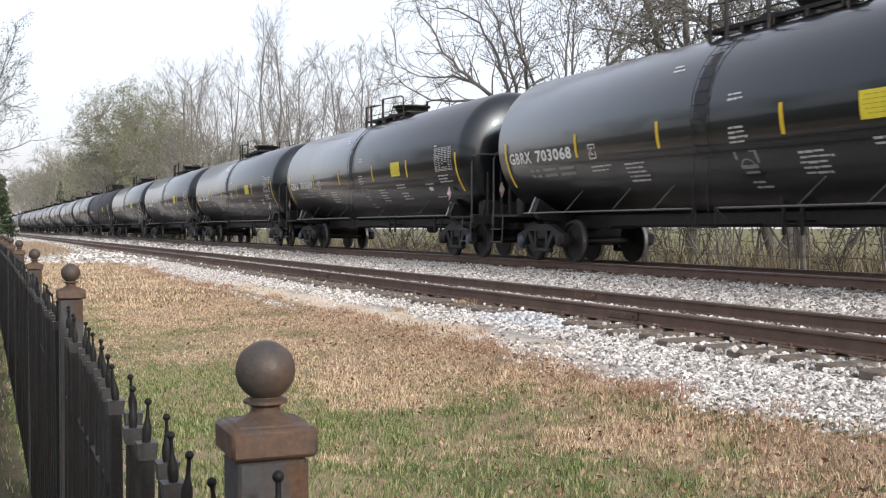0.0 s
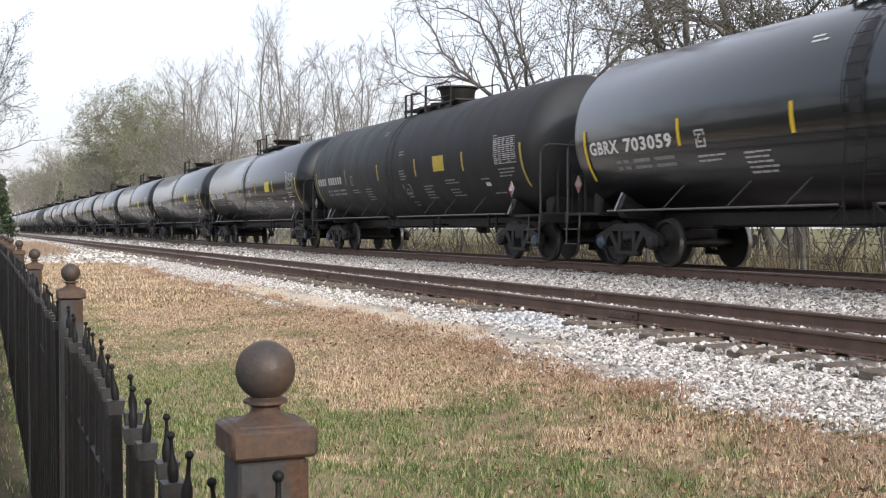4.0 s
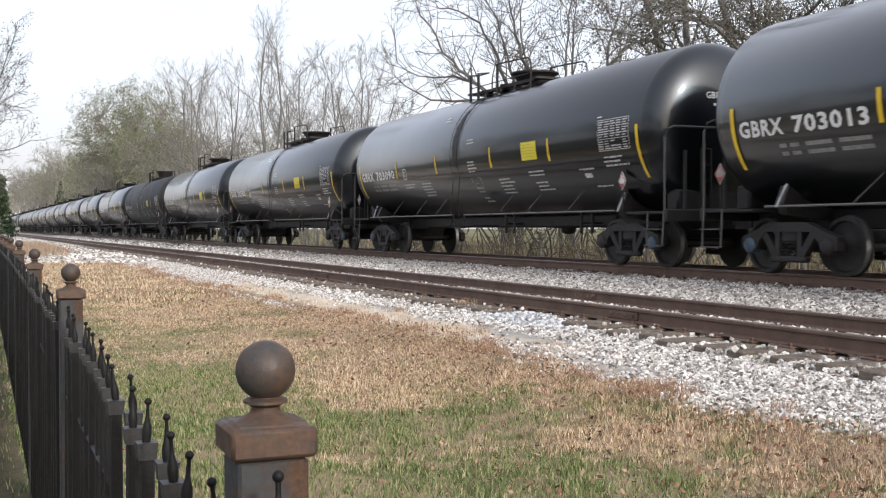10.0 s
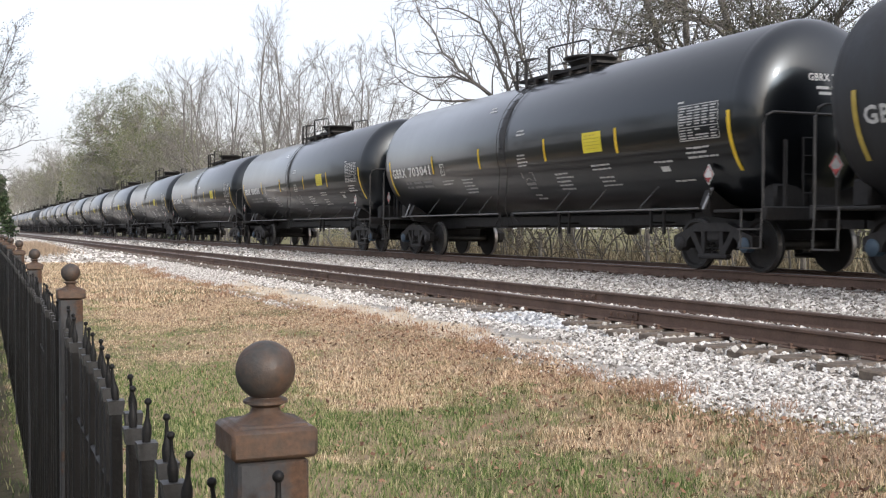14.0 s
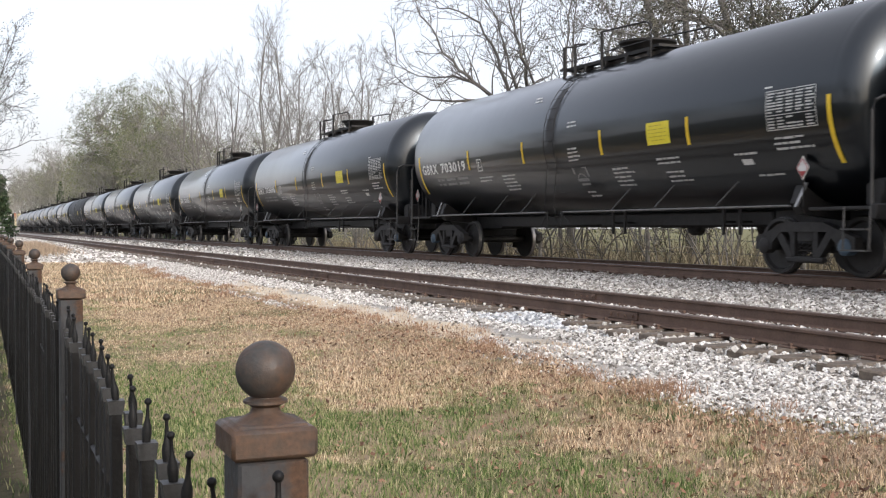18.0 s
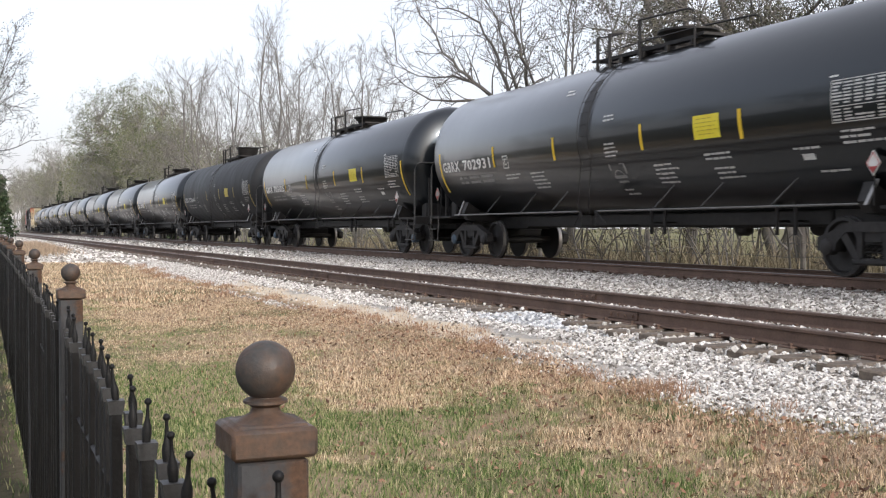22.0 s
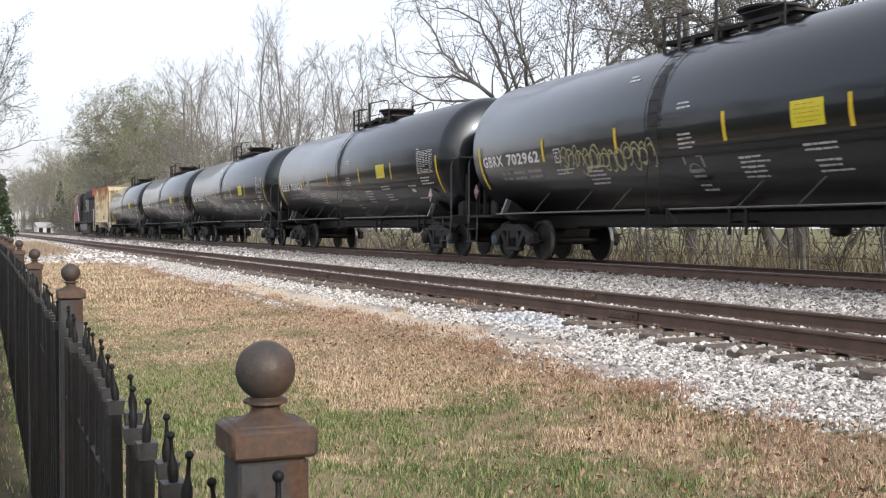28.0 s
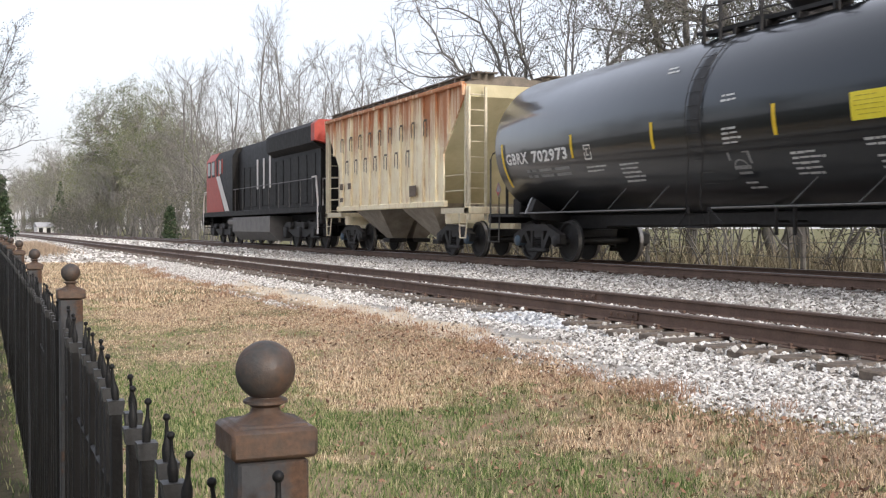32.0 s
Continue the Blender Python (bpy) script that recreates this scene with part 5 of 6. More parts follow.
ob = new("fallen_leaves", fast_mesh("fallen_leaves", v, (np.arange(n) * 4)[:, None] + [0, 1, 2, 3], k.m))
tagged(ob, "curled brown dead leaves scattered over the lawn", "leaves", kind="stuff")
# a bank of dead brown weeds where the lawn ends
n = 5200
xs, ys = rng.normal(3.4, 0.85, n), rng.normal(65.0, 4.5, n)
blades("weed_bank", xs, ys, rng.uniform(0.15, 0.7, n) * np.exp(-((xs - 3.4) / 1.8) ** 2), rng.uniform(0.02, 0.045, n), M["dead"], "bank of dead tan weeds beside the gravel", 0.8)
# rank grass behind the main line
xs, ys = rng.uniform(15.3, 20.5, 42000), 8 + 80 * rng.random(42000) ** 1.5
blades("field_grass", xs, ys, rng.uniform(0.1, 0.45, 42000) * (0.6 + 0.4 * np.sin(xs * 1.7 + ys * 0.9)), rng.uniform(0.012, 0.03, 42000), M["weed"], "tall yellow-green grass behind the railway", 0.6)
n = 11000
xs, ys = rng.uniform(20.5, 25.0, n), 10 + 60 * rng.random(n) ** 1.3
blades("hedge_growth", xs, ys, rng.uniform(0.3, 1.5, n) * (0.5 + 0.5 * np.sin(ys * 0.8 + xs) ** 2), rng.uniform(0.02, 0.045, n), M["brush"], "rank tan and olive undergrowth behind the field fence", 1.1)

# ---- trees and brush ----


def bark(name, a, b):
    k = Mat(name, a, 0.9, spec=0.2)
    n = k.noise(9, 5, 0.7, (1, 1, 0.2))
    k.put("Base Color", k.mix(k.band(k.mix(0.4, n, k.noise(1.3, 3)), 0.35, 0.65), a, b))
    k.bump(n, 0.5, 0.02)
    return k.m


def leaf_mat(name, stops):
    k = Mat(name, (0.1, 0.1, 0.05), 0.65, spec=0.35)
    k.put("Base Color", k.ramp(k.random_piece(), stops))
    return k.m


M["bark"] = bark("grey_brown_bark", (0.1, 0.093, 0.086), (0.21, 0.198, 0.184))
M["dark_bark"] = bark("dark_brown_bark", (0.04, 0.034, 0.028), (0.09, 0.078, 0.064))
# bark of the far trees, its colour lightened for the haze before them
M["hazed_bark"] = bark("haze_paled_grey_bark", (0.2, 0.19, 0.172), (0.34, 0.322, 0.298))
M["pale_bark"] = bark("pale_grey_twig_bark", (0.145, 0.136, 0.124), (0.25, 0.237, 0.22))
M["leaf_dark"] = leaf_mat("dark_evergreen_leaves", [(0, (0.04, 0.045, 0.03)), (0.6, (0.085, 0.088, 0.06)), (1, (0.16, 0.145, 0.1))])
M["leaf_olive"] = leaf_mat("olive_leaves", [(0, (0.07, 0.08, 0.034)), (0.5, (0.14, 0.15, 0.07)), (1, (0.25, 0.245, 0.145))])
M["leaf_green"] = leaf_mat("dull_green_leaves", [(0, (0.055, 0.072, 0.03)), (0.5, (0.13, 0.155, 0.066)), (1, (0.255, 0.265, 0.14))])
M["leaf_dry"] = leaf_mat("dry_leaves_and_buds", [(0, (0.085, 0.08, 0.055)), (0.5, (0.15, 0.142, 0.1)), (1, (0.25, 0.235, 0.175))])
M["needle"] = leaf_mat("conifer_needles", [(0, (0.015, 0.03, 0.012)), (0.6, (0.035, 0.06, 0.025)), (1, (0.07, 0.09, 0.04))])


def grow(p, d, length, r, level, spec, out):
    """A branch as a bent row of segments, with its children; out: (level, p0, p1, r0, r1)."""
    deepest, kids, wander, rise, shrink, *bends = spec
    n = (bends[0] if bends else (7, 6, 5, 4))[level]
    for i in range(n):
        d = (d + Vector([random.gauss(0, wander) for _ in range(3)]) + Vector((0, 0, rise * (0.5 if level else 0.2)))).normalized()
        q = p + d * (length / n)
        r1 = r * (1 - 0.62 / n) if level < deepest else r * (1 - 0.5 / n)
        out.append((level, p, q, r, r1))
        p, r = q, r1
        if level < deepest and (i > 1 if level == 0 else i > 0 or level > 1):
            many = kids[level]
            many = int(many) + (random.random() < many % 1)
            for _ in range(many):
                turn = Vector([random.gauss(0, 1) for _ in range(3)])
                side = (turn - turn.dot(d) * d).normalized()
                a = random.uniform(0.45, 1.05)
                nd = (d * math.cos(a) + side * math.sin(a)).normalized()
                left = 1 - 0.5 * i / n
                grow(p, nd, length * shrink * left * random.uniform(0.7, 1.15), max(r * random.uniform(0.4, 0.62), 0.007), level + 1, spec, out)


def branch_mesh(name, segs, sides, mat, least):
    a = np.array([s[1][:] for s in segs])
    b = np.array([s[2][:] for s in segs])
    r0 = np.maximum(np.array([s[3] for s in segs]), least)
    r1 = np.maximum(np.array([s[4] for s in segs]), least)
    d = b - a
    d /= np.linalg.norm(d, axis=1)[:, None]
    ref = np.where(np.abs(d[:, 2:3]) < 0.9, [[0, 0, 1.0]], [[1.0, 0, 0]])
    u = np.cross(d, ref)
    u /= np.linalg.norm(u, axis=1)[:, None]
    w = np.cross(u, d)
    n = len(segs)
    v = np.zeros((n, 2, sides, 3))
    for s in range(sides):
        t = 2 * math.pi * s / sides
        o = math.cos(t) * u + math.sin(t) * w
        v[:, 0, s] = a + o * r0[:, None]
        v[:, 1, s] = b + o * r1[:, None] + d * (r1 * 0.3)[:, None]
    k = (np.arange(n) * 2 * sides)[:, None]
    f = np.concatenate([k + [s, (s + 1) % sides, sides + (s + 1) % sides, sides + s] for s in range(sides)], 0)
    return fast_mesh(name, v.reshape(-1, 3), f, mat, True)


def leaf_mesh(name, tips, per, spread, size, mat):
    n = len(tips) * per
    p = np.repeat(np.array(tips), per, 0) + rng.normal(0, spread, (n, 3))
    m = turns(n)
    s = rng.uniform(0.5, 1.0, n)[:, None] * size
    u, w = m[:, :, 0] * s, m[:, :, 1] * s * 0.55
    v = np.stack([p - u, p + w, p + u, p - w], 1)
    f = (np.arange(n) * 4)[:, None] + [0, 1, 2, 3]
    return fast_mesh(name, v.reshape(-1, 3), f, mat)


def build_tree(seed, stems, height, girth, spec, twig, label, category="tree", leaves=None, wood="bark", group="trees along the railway"):
    """stems: leans (dx, dy) of the trunks that rise from one foot."""
    random.seed(seed)
    segs = []
    for dx, dy in stems:
        grow(Vector((dx * 0.3, dy * 0.3, -0.3)), Vector((dx, dy, 1)).normalized(), height * random.uniform(0.85, 1.05), girth, 0, spec, segs)
    return finish_tree(segs, category.replace(" ", "_"), label, category, group, wood, twig, leaves)


def finish_tree(segs, name, label, category, group, wood, twig, leaves, tips=None):
    tree = thing(name, label, category, group)
    big = [s for s in segs if s[0] <= 1]
    small = [s for s in segs if s[0] > 1]
    o = new("trunk", branch_mesh("trunk", big, 7, M[wood], 0.012))
    o.parent = tree
    o = new("crown", branch_mesh("crown", small, 3, M[wood], twig))
    o.parent = tree
    if leaves:
        kind, share, per, spread, size = leaves
        tips = tips or [s[2][:] for s in small if random.random() < share]
        o = new("foliage", leaf_mesh("foliage", tips, per, spread, size, M[kind]))
        o.parent = tree
    return tree


def limbed_tree(seed, limbs, spec, twig, label, leaves=None, wood="bark", bare_to=6.0):
    """A tree on a skeleton of limbs: ([(x, z), ...], girth); side branches grow above bare_to."""
    random.seed(seed)
    segs = []
    for pts, girth in limbs:
        depth = random.uniform(-0.25, 0.25)
        path = []
        for (x0, z0), (x1, z1) in zip(pts, pts[1:]):
            n = 4 if abs(z1 - z0) + abs(x1 - x0) > 2 else 2
            path += [Vector((x0 + (x1 - x0) * i / n, 0, z0 + (z1 - z0) * i / n)) for i in range(n)]
        path.append(Vector((pts[-1][0], 0, pts[-1][1])))
        for i, p in enumerate(path):
            p += Vector((random.gauss(0, 0.05), depth * i / 2 + random.gauss(0, 0.06), random.gauss(0, 0.05)))
        girth *= 0.85
        r = girth
        for i, (p, q) in enumerate(zip(path, path[1:])):
            r1 = girth * (1 - (i + 1) / len(path)) ** 1.25 + 0.012
            segs.append((0, p, q, r, r1))
            r = r1
            if q.z > bare_to:
                d = (q - p).normalized()
                for _ in range(2):
                    turn = Vector([random.gauss(0, 1) for _ in range(3)])
                    side = (turn - turn.dot(d) * d).normalized()
                    a = random.uniform(0.4, 1.1)
                    grow(q, (d * math.cos(a) + side * math.sin(a)).normalized(), random.uniform(0.9, 2.4), max(0.012, r1 * 0.45), 1, spec, segs)
    return finish_tree(segs, "tree", label, "tree", "trees along the railway", wood, twig, leaves)


def domed_tree(seed, height, width, clumps, label, leaf, wood="hazed_bark"):
    """A broad old tree: limbs that fan out to clumps of leaves on a rounded, gappy crown."""
    random.seed(seed)
    segs, tips = [], []
    fork = Vector((0, 0, height * 0.3))
    segs.append((0, Vector((0, 0, -0.5)), fork, 0.5, 0.42))
    mains = []
    for i in range(11):
        a, e = i * 2.4, random.uniform(0.25, 1.35)
        goal = Vector((math.cos(a) * math.cos(e) * width * 0.33, math.sin(a) * math.cos(e) * width * 0.33, height * (0.52 + 0.28 * math.sin(e))))
        p, line = fork.copy(), []
        for j in range(5):
            q = fork.lerp(goal, (j + 1) / 5) + Vector([random.gauss(0, 0.35) for _ in range(3)])
            segs.append((0, p, q, 0.24 - 0.035 * j, 0.205 - 0.035 * j))
            line.append(q)
            p = q
        mains += line[1:]
    for _ in range(clumps):
        a, e = random.uniform(0, 6.283), math.asin(random.uniform(-0.45, 1.0))
        lump = 1 + 0.1 * math.sin(a * 3 + e * 4) + 0.07 * math.sin(a * 7 - e * 5)
        rad = lump * (1 - 0.5 * random.random() ** 2.2)
        c = Vector((math.cos(a) * math.cos(e) * width / 2 * rad, math.sin(a) * math.cos(e) * width / 2 * rad, height * (0.58 + 0.41 * math.sin(e) * rad)))
        p = min(mains, key=lambda m: (m - c).length + random.uniform(0, 1.5))
        r = 0.07
        for j in range(4):
            q = p.lerp(c, (j + 1) / 4 if j == 3 else 1 / (4 - j)) + (Vector([random.gauss(0, 0.22) for _ in range(3)]) if j < 3 else Vector())
            segs.append((1 if j < 2 else 2, p, q, r, r * 0.7))
            p, r = q, r * 0.7
        for _ in range(3):
            q = c + Vector([random.gauss(0, 0.55) for _ in range(3)]) + Vector((0, 0, 0.3))
            segs.append((2, c, q, 0.025, 0.016))
            tips.append(q)
    return finish_tree(segs, "tree", label, "tree", "trees along the railway", wood, 0.02, leaf, [t[:] for t in tips])


BARE = "bare grey-brown winter tree beside the railway"
near = [
    build_tree(11, [(-0.28, 0.05), (-0.03, 0.1), (0.13, -0.05), (0.3, 0.1)], 13, 0.1, (3, (1.6, 1.3, 1.5), 0.08, 0.1, 0.52), 0.008, "bare many-stemmed winter tree with spreading limbs"),
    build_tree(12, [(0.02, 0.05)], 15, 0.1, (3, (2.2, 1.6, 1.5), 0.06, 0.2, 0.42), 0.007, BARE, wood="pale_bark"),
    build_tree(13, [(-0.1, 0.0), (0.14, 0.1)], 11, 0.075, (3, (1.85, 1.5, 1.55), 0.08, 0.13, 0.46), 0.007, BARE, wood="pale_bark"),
]
leafy = [
    build_tree(21, [(-0.25, -0.1), (0.2, 0.1)], 11, 0.2, (3, (1.5, 1.4, 1.5), 0.1, 0.02, 0.55), 0.008, "half-evergreen tree with small dark leaves and twigs", leaves=("leaf_dark", 0.6, 3, 0.16, 0.06)),
    build_tree(22, [(0.1, -0.1), (-0.15, 0.2)], 12, 0.18, (3, (1.6, 1.4, 1.5), 0.1, 0.0, 0.55), 0.008, "half-evergreen tree with dull olive leaves and twigs", leaves=("leaf_olive", 0.25, 2, 0.16, 0.07)),
]
lean_tree = build_tree(17, [(0.42, 0.0), (0.2, 0.15), (-0.1, 0.0), (0.3, -0.2)], 10.5, 0.085, (3, (2.0, 1.6, 1.6), 0.1, 0.03, 0.5), 0.006, "grey tree with drooping fine twigs and few leaves", leaves=("leaf_dark", 0.1, 2, 0.1, 0.05))
TWIGGY = (6, 4, 3, 2)
far = [
    build_tree(31, [(0, 0), (0.12, 0.1)], 15, 0.2, (3, (2.0, 1.5, 1.4), 0.1, 0.08, 0.5, TWIGGY), 0.024, "tall bare grey winter tree at the wood's edge", leaves=("leaf_dry", 0.5, 2, 0.35, 0.06), wood="hazed_bark"),
    build_tree(32, [(0.05, 0), (-0.15, 0.1)], 13, 0.2, (3, (1.9, 1.5, 1.4), 0.12, 0.04, 0.6, TWIGGY), 0.024, "grey winter tree with thin green leaves at the wood's edge", leaves=("leaf_green", 0.6, 3, 0.4, 0.09), wood="hazed_bark"),
    build_tree(33, [(0, 0.05), (0.15, -0.1)], 12, 0.22, (3, (2.0, 1.5, 1.4), 0.12, 0.02, 0.62, TWIGGY), 0.024, "broad olive-leaved tree at the edge of the wood", leaves=("leaf_green", 0.85, 3, 0.42, 0.14), wood="hazed_bark"),
]
shrubs = [
    build_tree(41, [(-0.5, 0.2), (-0.15, -0.3), (0.1, 0.3), (0.4, -0.1), (0.2, 0.5)], 3.6, 0.035, (2, (1.8, 1.6), 0.14, 0.02, 0.55, (5, 3, 2)), 0.008, "leafless grey-brown thicket beside the railway", "shrub",
               ("leaf_dry", 1.0, 3, 0.25, 0.07), "bark", "brush along the railway"),
    build_tree(42, [(-0.4, 0.0), (0.0, -0.4), (0.35, 0.3), (0.1, 0.1)], 2.8, 0.03, (2, (1.8, 1.6), 0.16, 0.0, 0.6, (5, 3, 2)), 0.008, "low brush with olive leaves beside the railway", "shrub",
               ("leaf_olive", 1.0, 9, 0.24, 0.06), "bark", "brush along the railway"),
    build_tree(43, [(-0.3, 0.2), (0.3, -0.2), (0.05, 0.1)], 2.6, 0.028, (2, (1.2, 1.2), 0.2, 0.05, 0.55), 0.009, "bare dark forked sapling behind the railway", "sapling", None, "dark_bark", "brush along the railway"),
]
placed = set()


def plant(kind, x, y, turn=None, size=1.0):
    random.seed(int(x * 131 + y * 17))
    m = pose(x, y, float(ground_z(x, y)), 0, 0, random.uniform(0, 360) if turn is None else turn)
    if kind in placed:
        t = copy_thing(kind, m)
    else:
        kind.matrix_basis = m
        placed.add(kind)
        t = kind
    t.scale = (size, size, size * random.uniform(0.95, 1.1))
    return t


# the leaning tree whose bare limbs reach out over the line, and its neighbours
FINE = (3, (1.5, 1.3, 1.2), 0.16, 0.03, 0.55, (5, 4, 3, 3))
reaching = limbed_tree(51, [
    ([(-0.2, -0.3), (-0.4, 6.6), (-1.35, 7.4), (-2.7, 8.4), (-3.5, 9.5), (-4.2, 10.4), (-4.9, 11.5)], 0.15),
    ([(-1.0, 6.9), (-2.7, 6.85), (-3.8, 6.95), (-4.9, 7.45), (-5.4, 8.0)], 0.065),
    ([(-1.35, 7.4), (-2.2, 7.9), (-3.0, 8.0), (-4.3, 7.95), (-5.4, 8.5)], 0.06),
    ([(0.0, -0.3), (0.0, 7.2), (-0.4, 8.3), (-0.8, 9.4), (-1.35, 10.3), (-2.3, 10.9), (-3.25, 11.0), (-3.8, 11.4)], 0.13),
    ([(0.1, -0.3), (0.3, 7.3), (-0.15, 9.1), (-0.55, 10.4), (-1.35, 11.5), (-1.8, 13.0)], 0.12),
    ([(0.4, -0.3), (0.95, 7.4), (0.4, 9.1), (-0.1, 11.0), (-0.4, 12.5), (-0.5, 14.0)], 0.14),
    ([(0.6, -0.3), (1.2, 7.6), (0.8, 9.1), (0.6, 10.5), (0.9, 12.5)], 0.09)], FINE, 0.008, "bare grey tree with long limbs reaching out sideways")
plant(reaching, 24.0, 47.4, -23.45, 1.0)
slanting = limbed_tree(52, [
    ([(0.0, -0.3), (0.3, 5.6), (0.9, 7.0), (1.6, 7.8), (2.8, 9.05), (3.6, 9.4), (4.7, 10.3)], 0.2),
    ([(0.0, -0.3), (0.1, 6.2), (0.25, 8.2), (0.3, 10.5), (0.5, 12.5)], 0.1),
    ([(-0.2, -0.3), (-0.5, 6.2), (-0.1, 8.2), (0.1, 10.8), (-0.3, 12.5)], 0.09),
    ([(1.6, 7.8), (1.7, 8.9), (2.2, 10.2), (2.3, 11.5)], 0.07)], FINE, 0.008, "slanting grey tree with a few dull leaves", ("leaf_dark", 0.32, 2, 0.14, 0.06))
plant(slanting, 24.2, 42.0, -23.45, 1.0)
heavy = limbed_tree(53, [
    ([(0.0, -0.3), (-0.2, 4.6), (-1.0, 6.2), (-1.65, 6.65), (-3.2, 6.85), (-4.3, 7.2), (-5.2, 7.6), (-6.7, 8.0)], 0.26),
    ([(-0.1, 4.6), (-0.25, 7.0), (-1.0, 7.1), (-1.8, 7.4), (-2.6, 7.9), (-4.2, 8.6)], 0.15),
    ([(-1.65, 6.65), (-2.6, 7.6), (-3.8, 8.4), (-5.0, 9.2)], 0.09),
    ([(0.0, 4.6), (0.6, 6.6), (0.9, 8.4), (1.6, 10.0)], 0.17),
    ([(-3.2, 6.85), (-3.9, 6.5), (-4.6, 6.2)], 0.05)], (3, (1.6, 1.4, 1.3), 0.16, 0.0, 0.55, (5, 4, 3, 3)), 0.008, "old half-evergreen tree with a heavy level limb", ("leaf_dark", 0.5, 3, 0.16, 0.06), bare_to=5.5)
plant(heavy, 24.0, 27.0, -23.45, 1.0)
# bare trees along the line, tallest where the wood opens
for k, x, y, turn, size in ((1, 22.5, 86.0, 20, 1.15), (1, 23.2, 90.0, 200, 1.12), (1, 22.6, 81.0, 100, 0.98), (2, 23.0, 77.0, 140, 1.0), (2, 24.5, 84.0, 300, 1.1),
                            (2, 22.0, 63.5, 40, 1.0), (2, 24.2, 70.0, 150, 1.08), (2, 23.0, 66.5, 250, 0.95), (2, 22.5, 72.0, 10, 0.8), (2, 25.0, 62.0, 80, 0.75),
                            (1, 26.0, 97.0, 80, 0.95), (2, 22.0, 102.0, 10, 1.25), (2, 25.5, 96.0, 190, 1.2), (1, 23.5, 108.0, 60, 0.95), (1, 24.5, 127.0, 300, 1.2),
                            (1, 24.0, 136.0, 130, 1.28), (1, 26.0, 131.0, 215, 1.22), (1, 25.0, 121.0, 15, 1.08), (1, 25.0, 144.0, 75, 1.3), (0, 25.0, 112.0, 300, 0.9)):
    plant(near[k], x, y, turn, size)
plant(near[2], 27.0, 40.5, 75, 0.9)
plant(leafy[1], 25.5, 35.0, 60, 1.0)
plant(leafy[0], 26.5, 31.0, 170, 1.05)
plant(leafy[1], 26.0, 25.5, 230, 1.0)
plant(leafy[0], 25.0, 21.5, 120, 1.1)
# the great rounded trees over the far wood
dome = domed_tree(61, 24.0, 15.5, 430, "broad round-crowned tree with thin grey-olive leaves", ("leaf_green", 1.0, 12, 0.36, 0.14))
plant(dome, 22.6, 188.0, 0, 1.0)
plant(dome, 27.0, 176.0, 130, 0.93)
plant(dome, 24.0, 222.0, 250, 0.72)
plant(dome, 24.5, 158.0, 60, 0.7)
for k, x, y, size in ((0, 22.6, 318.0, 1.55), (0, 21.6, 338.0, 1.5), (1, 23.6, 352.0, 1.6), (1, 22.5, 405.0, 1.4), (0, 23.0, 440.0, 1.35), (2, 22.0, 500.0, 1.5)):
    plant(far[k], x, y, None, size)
plant(lean_tree, -4.6, 46.0, 0, 0.88)
plant(lean_tree, -5.6, 53.0, 25, 0.98)
n = 0
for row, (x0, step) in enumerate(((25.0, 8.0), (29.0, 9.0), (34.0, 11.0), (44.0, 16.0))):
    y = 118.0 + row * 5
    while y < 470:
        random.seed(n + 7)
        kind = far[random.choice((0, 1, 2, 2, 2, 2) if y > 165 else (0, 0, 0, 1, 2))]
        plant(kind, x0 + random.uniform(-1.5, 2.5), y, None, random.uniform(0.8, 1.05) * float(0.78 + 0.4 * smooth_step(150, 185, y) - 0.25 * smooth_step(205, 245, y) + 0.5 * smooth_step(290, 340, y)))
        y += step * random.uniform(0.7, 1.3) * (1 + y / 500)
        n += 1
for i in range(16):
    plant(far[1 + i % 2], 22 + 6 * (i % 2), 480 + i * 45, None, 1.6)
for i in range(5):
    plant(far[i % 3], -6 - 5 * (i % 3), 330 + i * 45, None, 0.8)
# unseen trees added round the near-side houses for the glossy tanks to mirror
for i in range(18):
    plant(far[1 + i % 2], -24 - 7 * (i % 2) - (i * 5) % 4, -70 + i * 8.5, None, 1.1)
for i in range(26):
    plant(shrubs[1 if i % 3 else 0], 20.5 + (i * 7) % 5, 13.0 + i * 1.4, None, 1.0 + 0.1 * (i % 5))
y = 14.0
while y < 460:
    random.seed(int(y * 10))
    if y < 46:
        plant(shrubs[2] if random.random() < 0.6 else shrubs[1], random.uniform(16.8, 19.5), y, None, random.uniform(0.55, 0.85))
        y += random.uniform(2.4, 4.0)
    else:
        plant(shrubs[0] if random.random() < 0.6 else shrubs[1], random.uniform(17.5 + min(2.0, y / 100), 23.0), y, None, random.uniform(0.75, 1.1) if y < 110 else random.uniform(1.0, 1.9))
        y += random.uniform(1.6, 3.2) * (1 + y / 150)

for i in range(18):
    plant(shrubs[1], 26.0 + (i * 5) % 7, 12.0 + i * 2.8, None, 1.0 + 0.12 * (i % 4))
# more undergrowth deep in the wood
y = 100.0
while y < 470:
    random.seed(int(y * 7))
    plant(shrubs[0] if random.random() < 0.7 else shrubs[1], random.uniform(24.0, 34.0), y, None, random.uniform(1.7, 2.6))
    y += random.uniform(4.0, 7.0) * (1 + y / 250)

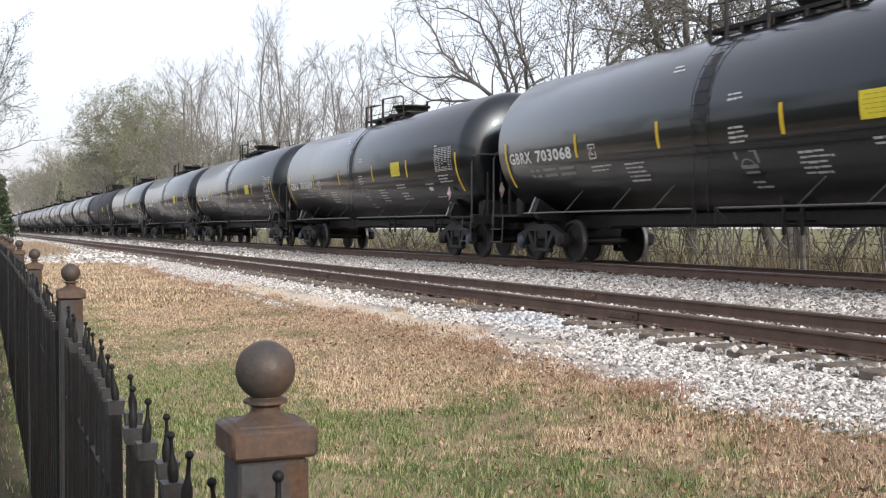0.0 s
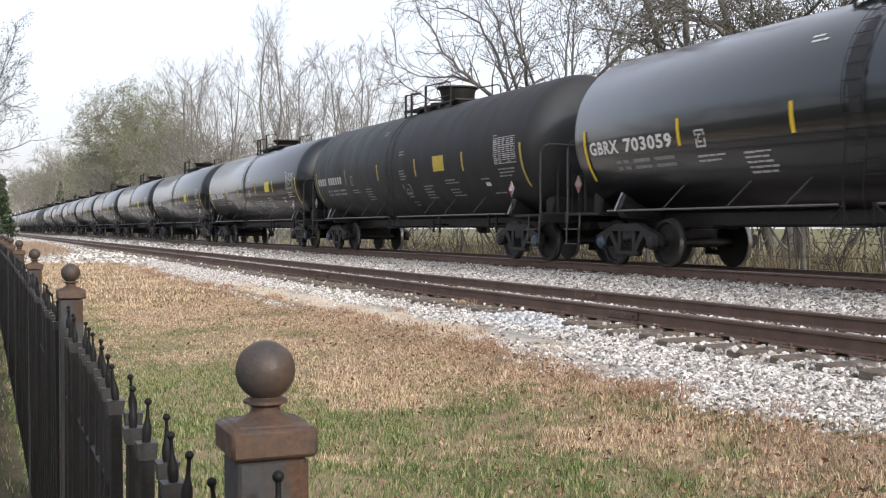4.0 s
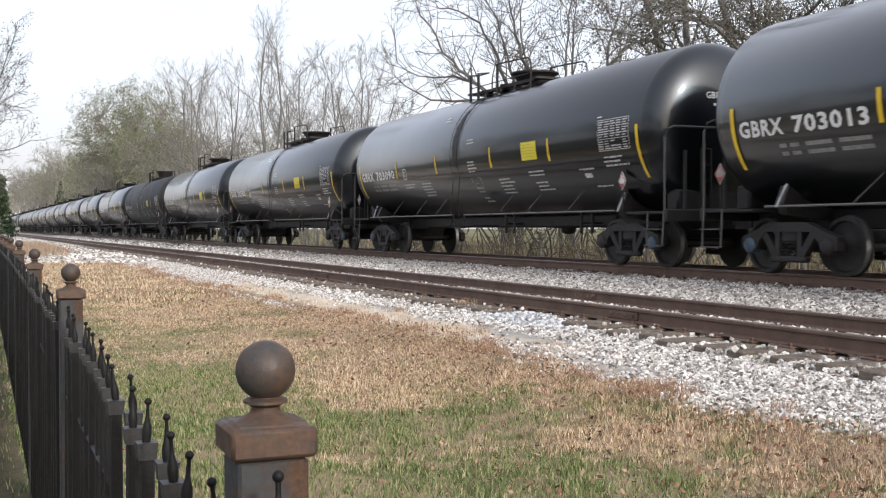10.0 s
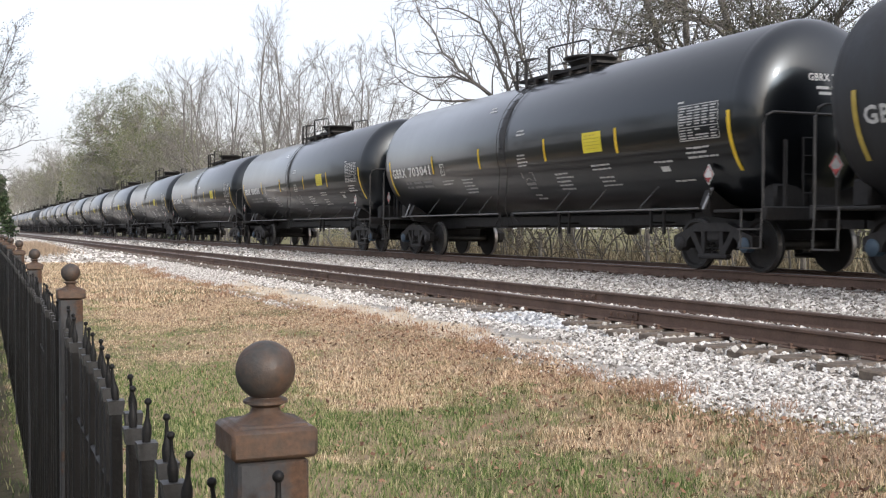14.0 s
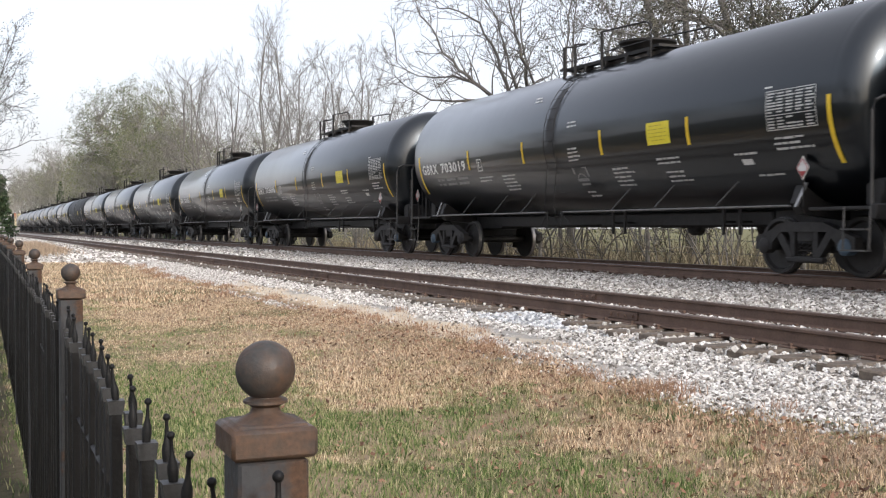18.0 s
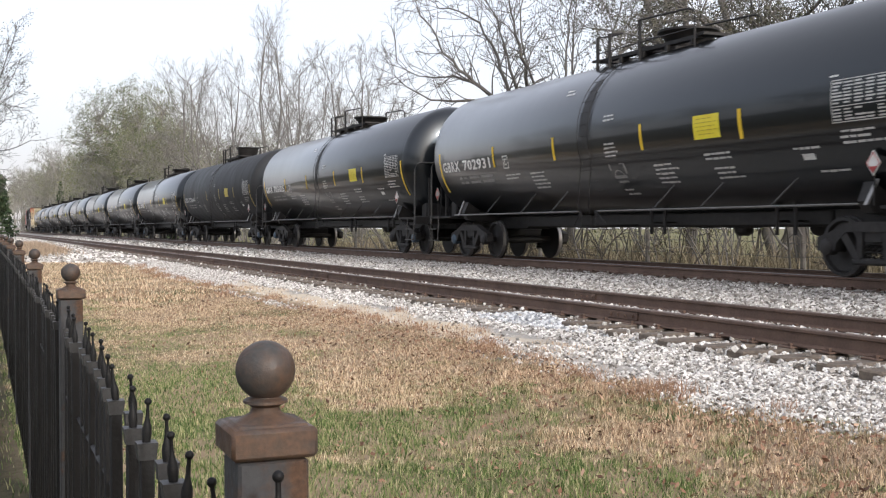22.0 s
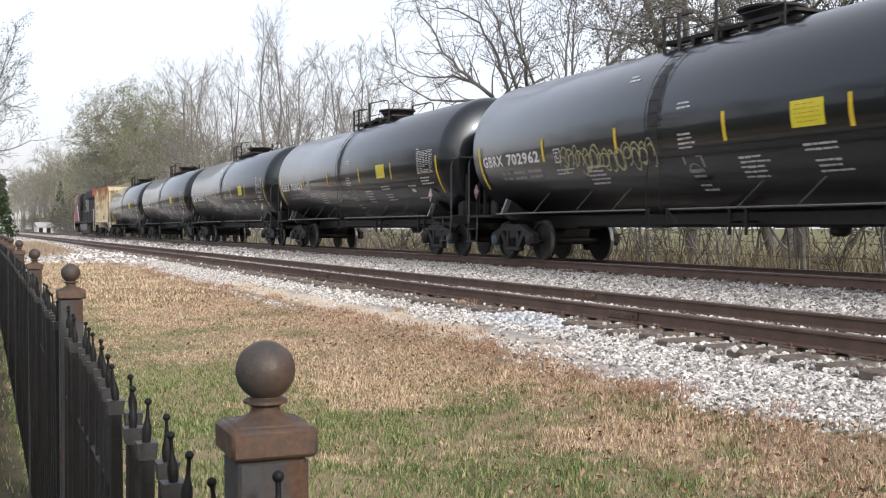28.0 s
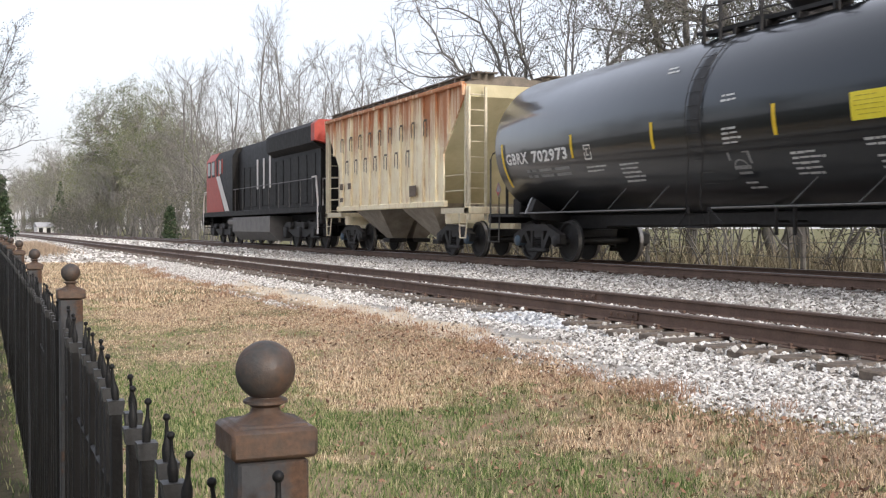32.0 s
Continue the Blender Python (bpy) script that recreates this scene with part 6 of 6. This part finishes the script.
# a dark conifer by the crossing, and two by the wood
def conifer(x, y, h):
    tree = thing("conifer", "small dark green conifer beside the railway", "tree", "conifers", pose(x, y, float(ground_z(x, y))))
    g = Geo()
    g.tube([(0, 0, -0.1), (0, 0, h * 0.95)], [0.08, 0.015], 6)
    part("trunk", g, M["bark"], tree)
    random.seed(int(h * 100 + y))
    tips = []
    for i in range(260):
        u = random.random() ** 0.7
        w, rr = random.uniform(0, 6.28), h * 0.24 * (1 - u) * random.uniform(0.55, 1.05) + 0.05
        tips.append((rr * math.cos(w), rr * math.sin(w), h * (0.06 + 0.92 * u)))
    o = new("foliage", leaf_mesh("foliage", tips, 9, 0.12, 0.17, M["needle"]))
    o.parent = tree


conifer(2.0, 75.0, 4.6)
conifer(17.5, 104.0, 3.4)
conifer(19.8, 262.0, 12.0)

# ---- the fence behind the line ----
M["grey_wood"] = worn("grey_weathered_post_wood", (0.085, 0.078, 0.07), (0.17, 0.157, 0.14), 0.9, scale=6, bump=0.5, fine=40)
M["wire"] = worn("dull_old_wire", (0.07, 0.07, 0.07), (0.13, 0.13, 0.125), 0.5, 0.6, bump=0)
yard = thing("field_fence", "weathered wooden post and wire field fence", "fence")
for i in range(8):
    y = 14.6 + i * 6.8
    z = float(ground_z(19.0, y))
    g = Geo()
    g.tube([(19.0, y, z - 0.3), (19.0 + random.uniform(-0.04, 0.04), y + random.uniform(-0.04, 0.04), z + 1.35)], [0.075, 0.068], 8)
    part("fence_post", g, M["grey_wood"], yard)
for h in (0.45, 0.8, 1.15):
    g = Geo()
    g.tube([(18.93, 13.5 + i * 1.7, float(ground_z(19.0, 13.5 + i * 1.7)) + h - 0.03 * (i % 2)) for i in range(31)], 0.008, 4)
    part("fence_wire", g, M["wire"], yard)

# ---- the level crossing far down the line ----
M["clapboard"] = worn("white_painted_boards", (0.62, 0.62, 0.6), (0.78, 0.78, 0.76), 0.6, scale=3)
M["shingle"] = worn("grey_roof_shingles", (0.3, 0.3, 0.31), (0.45, 0.45, 0.46), 0.8, scale=3)
shed = thing("white_shed", "small white board shed with a pale roof", "shed", at=pose(16.7, 270.0, -0.6, 0, 0, 8))
g = Geo()
g.box(-1.8, 1.8, -2.0, 2.0, 0, 1.75, 0.03)
part("wall", g, M["clapboard"], shed)
g = Geo()
g.plate([(-2.3, 1.7), (2.3, 1.7), (0, 2.8)], 0, -2.0, 2.0)
part("shed_roof", g, M["shingle"], shed)
for x in (-1.5, 0.2):
    g = Geo()
    g.box(x, x + 0.9, -2.04, -1.98, 0.1, 1.5, 0.01)
    part("shed_door", g, M["under"], shed)
pole = thing("signal_mast", "thin grey crossing signal mast beside the track", "signal mast", at=pose(9.6, 235.0, -0.4))
g = Geo()
g.lathe([(0, 0.16), (0.3, 0.16), (0.32, 0.07), (5.4, 0.06)], sides=8)
part("mast", g, M["rod"], pole)
g = Geo()
g.box(-0.4, 0.4, -0.2, 0.2, 0.0, 1.4, 0.03)
part("relay_box", g, M["rod"], pole)


# ---- what moves ----
def motions():
    for body, y0 in train:
        rows = [(t, pose(D, y0 - travelled(t), 0)) for t in (0.0, 4.0, 8.0, 12.0, 16.0, 20.0, 24.0, 28.0, 32.0)]
        walk(body, rows)
        for w in [c for c in body.children if c.name.startswith("wheelset")]:
            r, y = w.location.z, w.location.y
            rows, last = [], None
            for i in range(0, 961):
                t = i / 30
                d = y0 + y - travelled(t)
                if -2.0 < d < 34.0:
                    rows.append((t, pose(0, y, r, math.degrees(travelled(t) / r) % 360.0)))
            if not rows:
                rows = [(0.0, pose(0, y, r))]
            if rows[0][0] > 0:
                rows.insert(0, (0.0, rows[0][1]))
            if rows[-1][0] < 32.0:
                rows.append((32.0, rows[-1][1]))
            walk(w, rows)


motions()
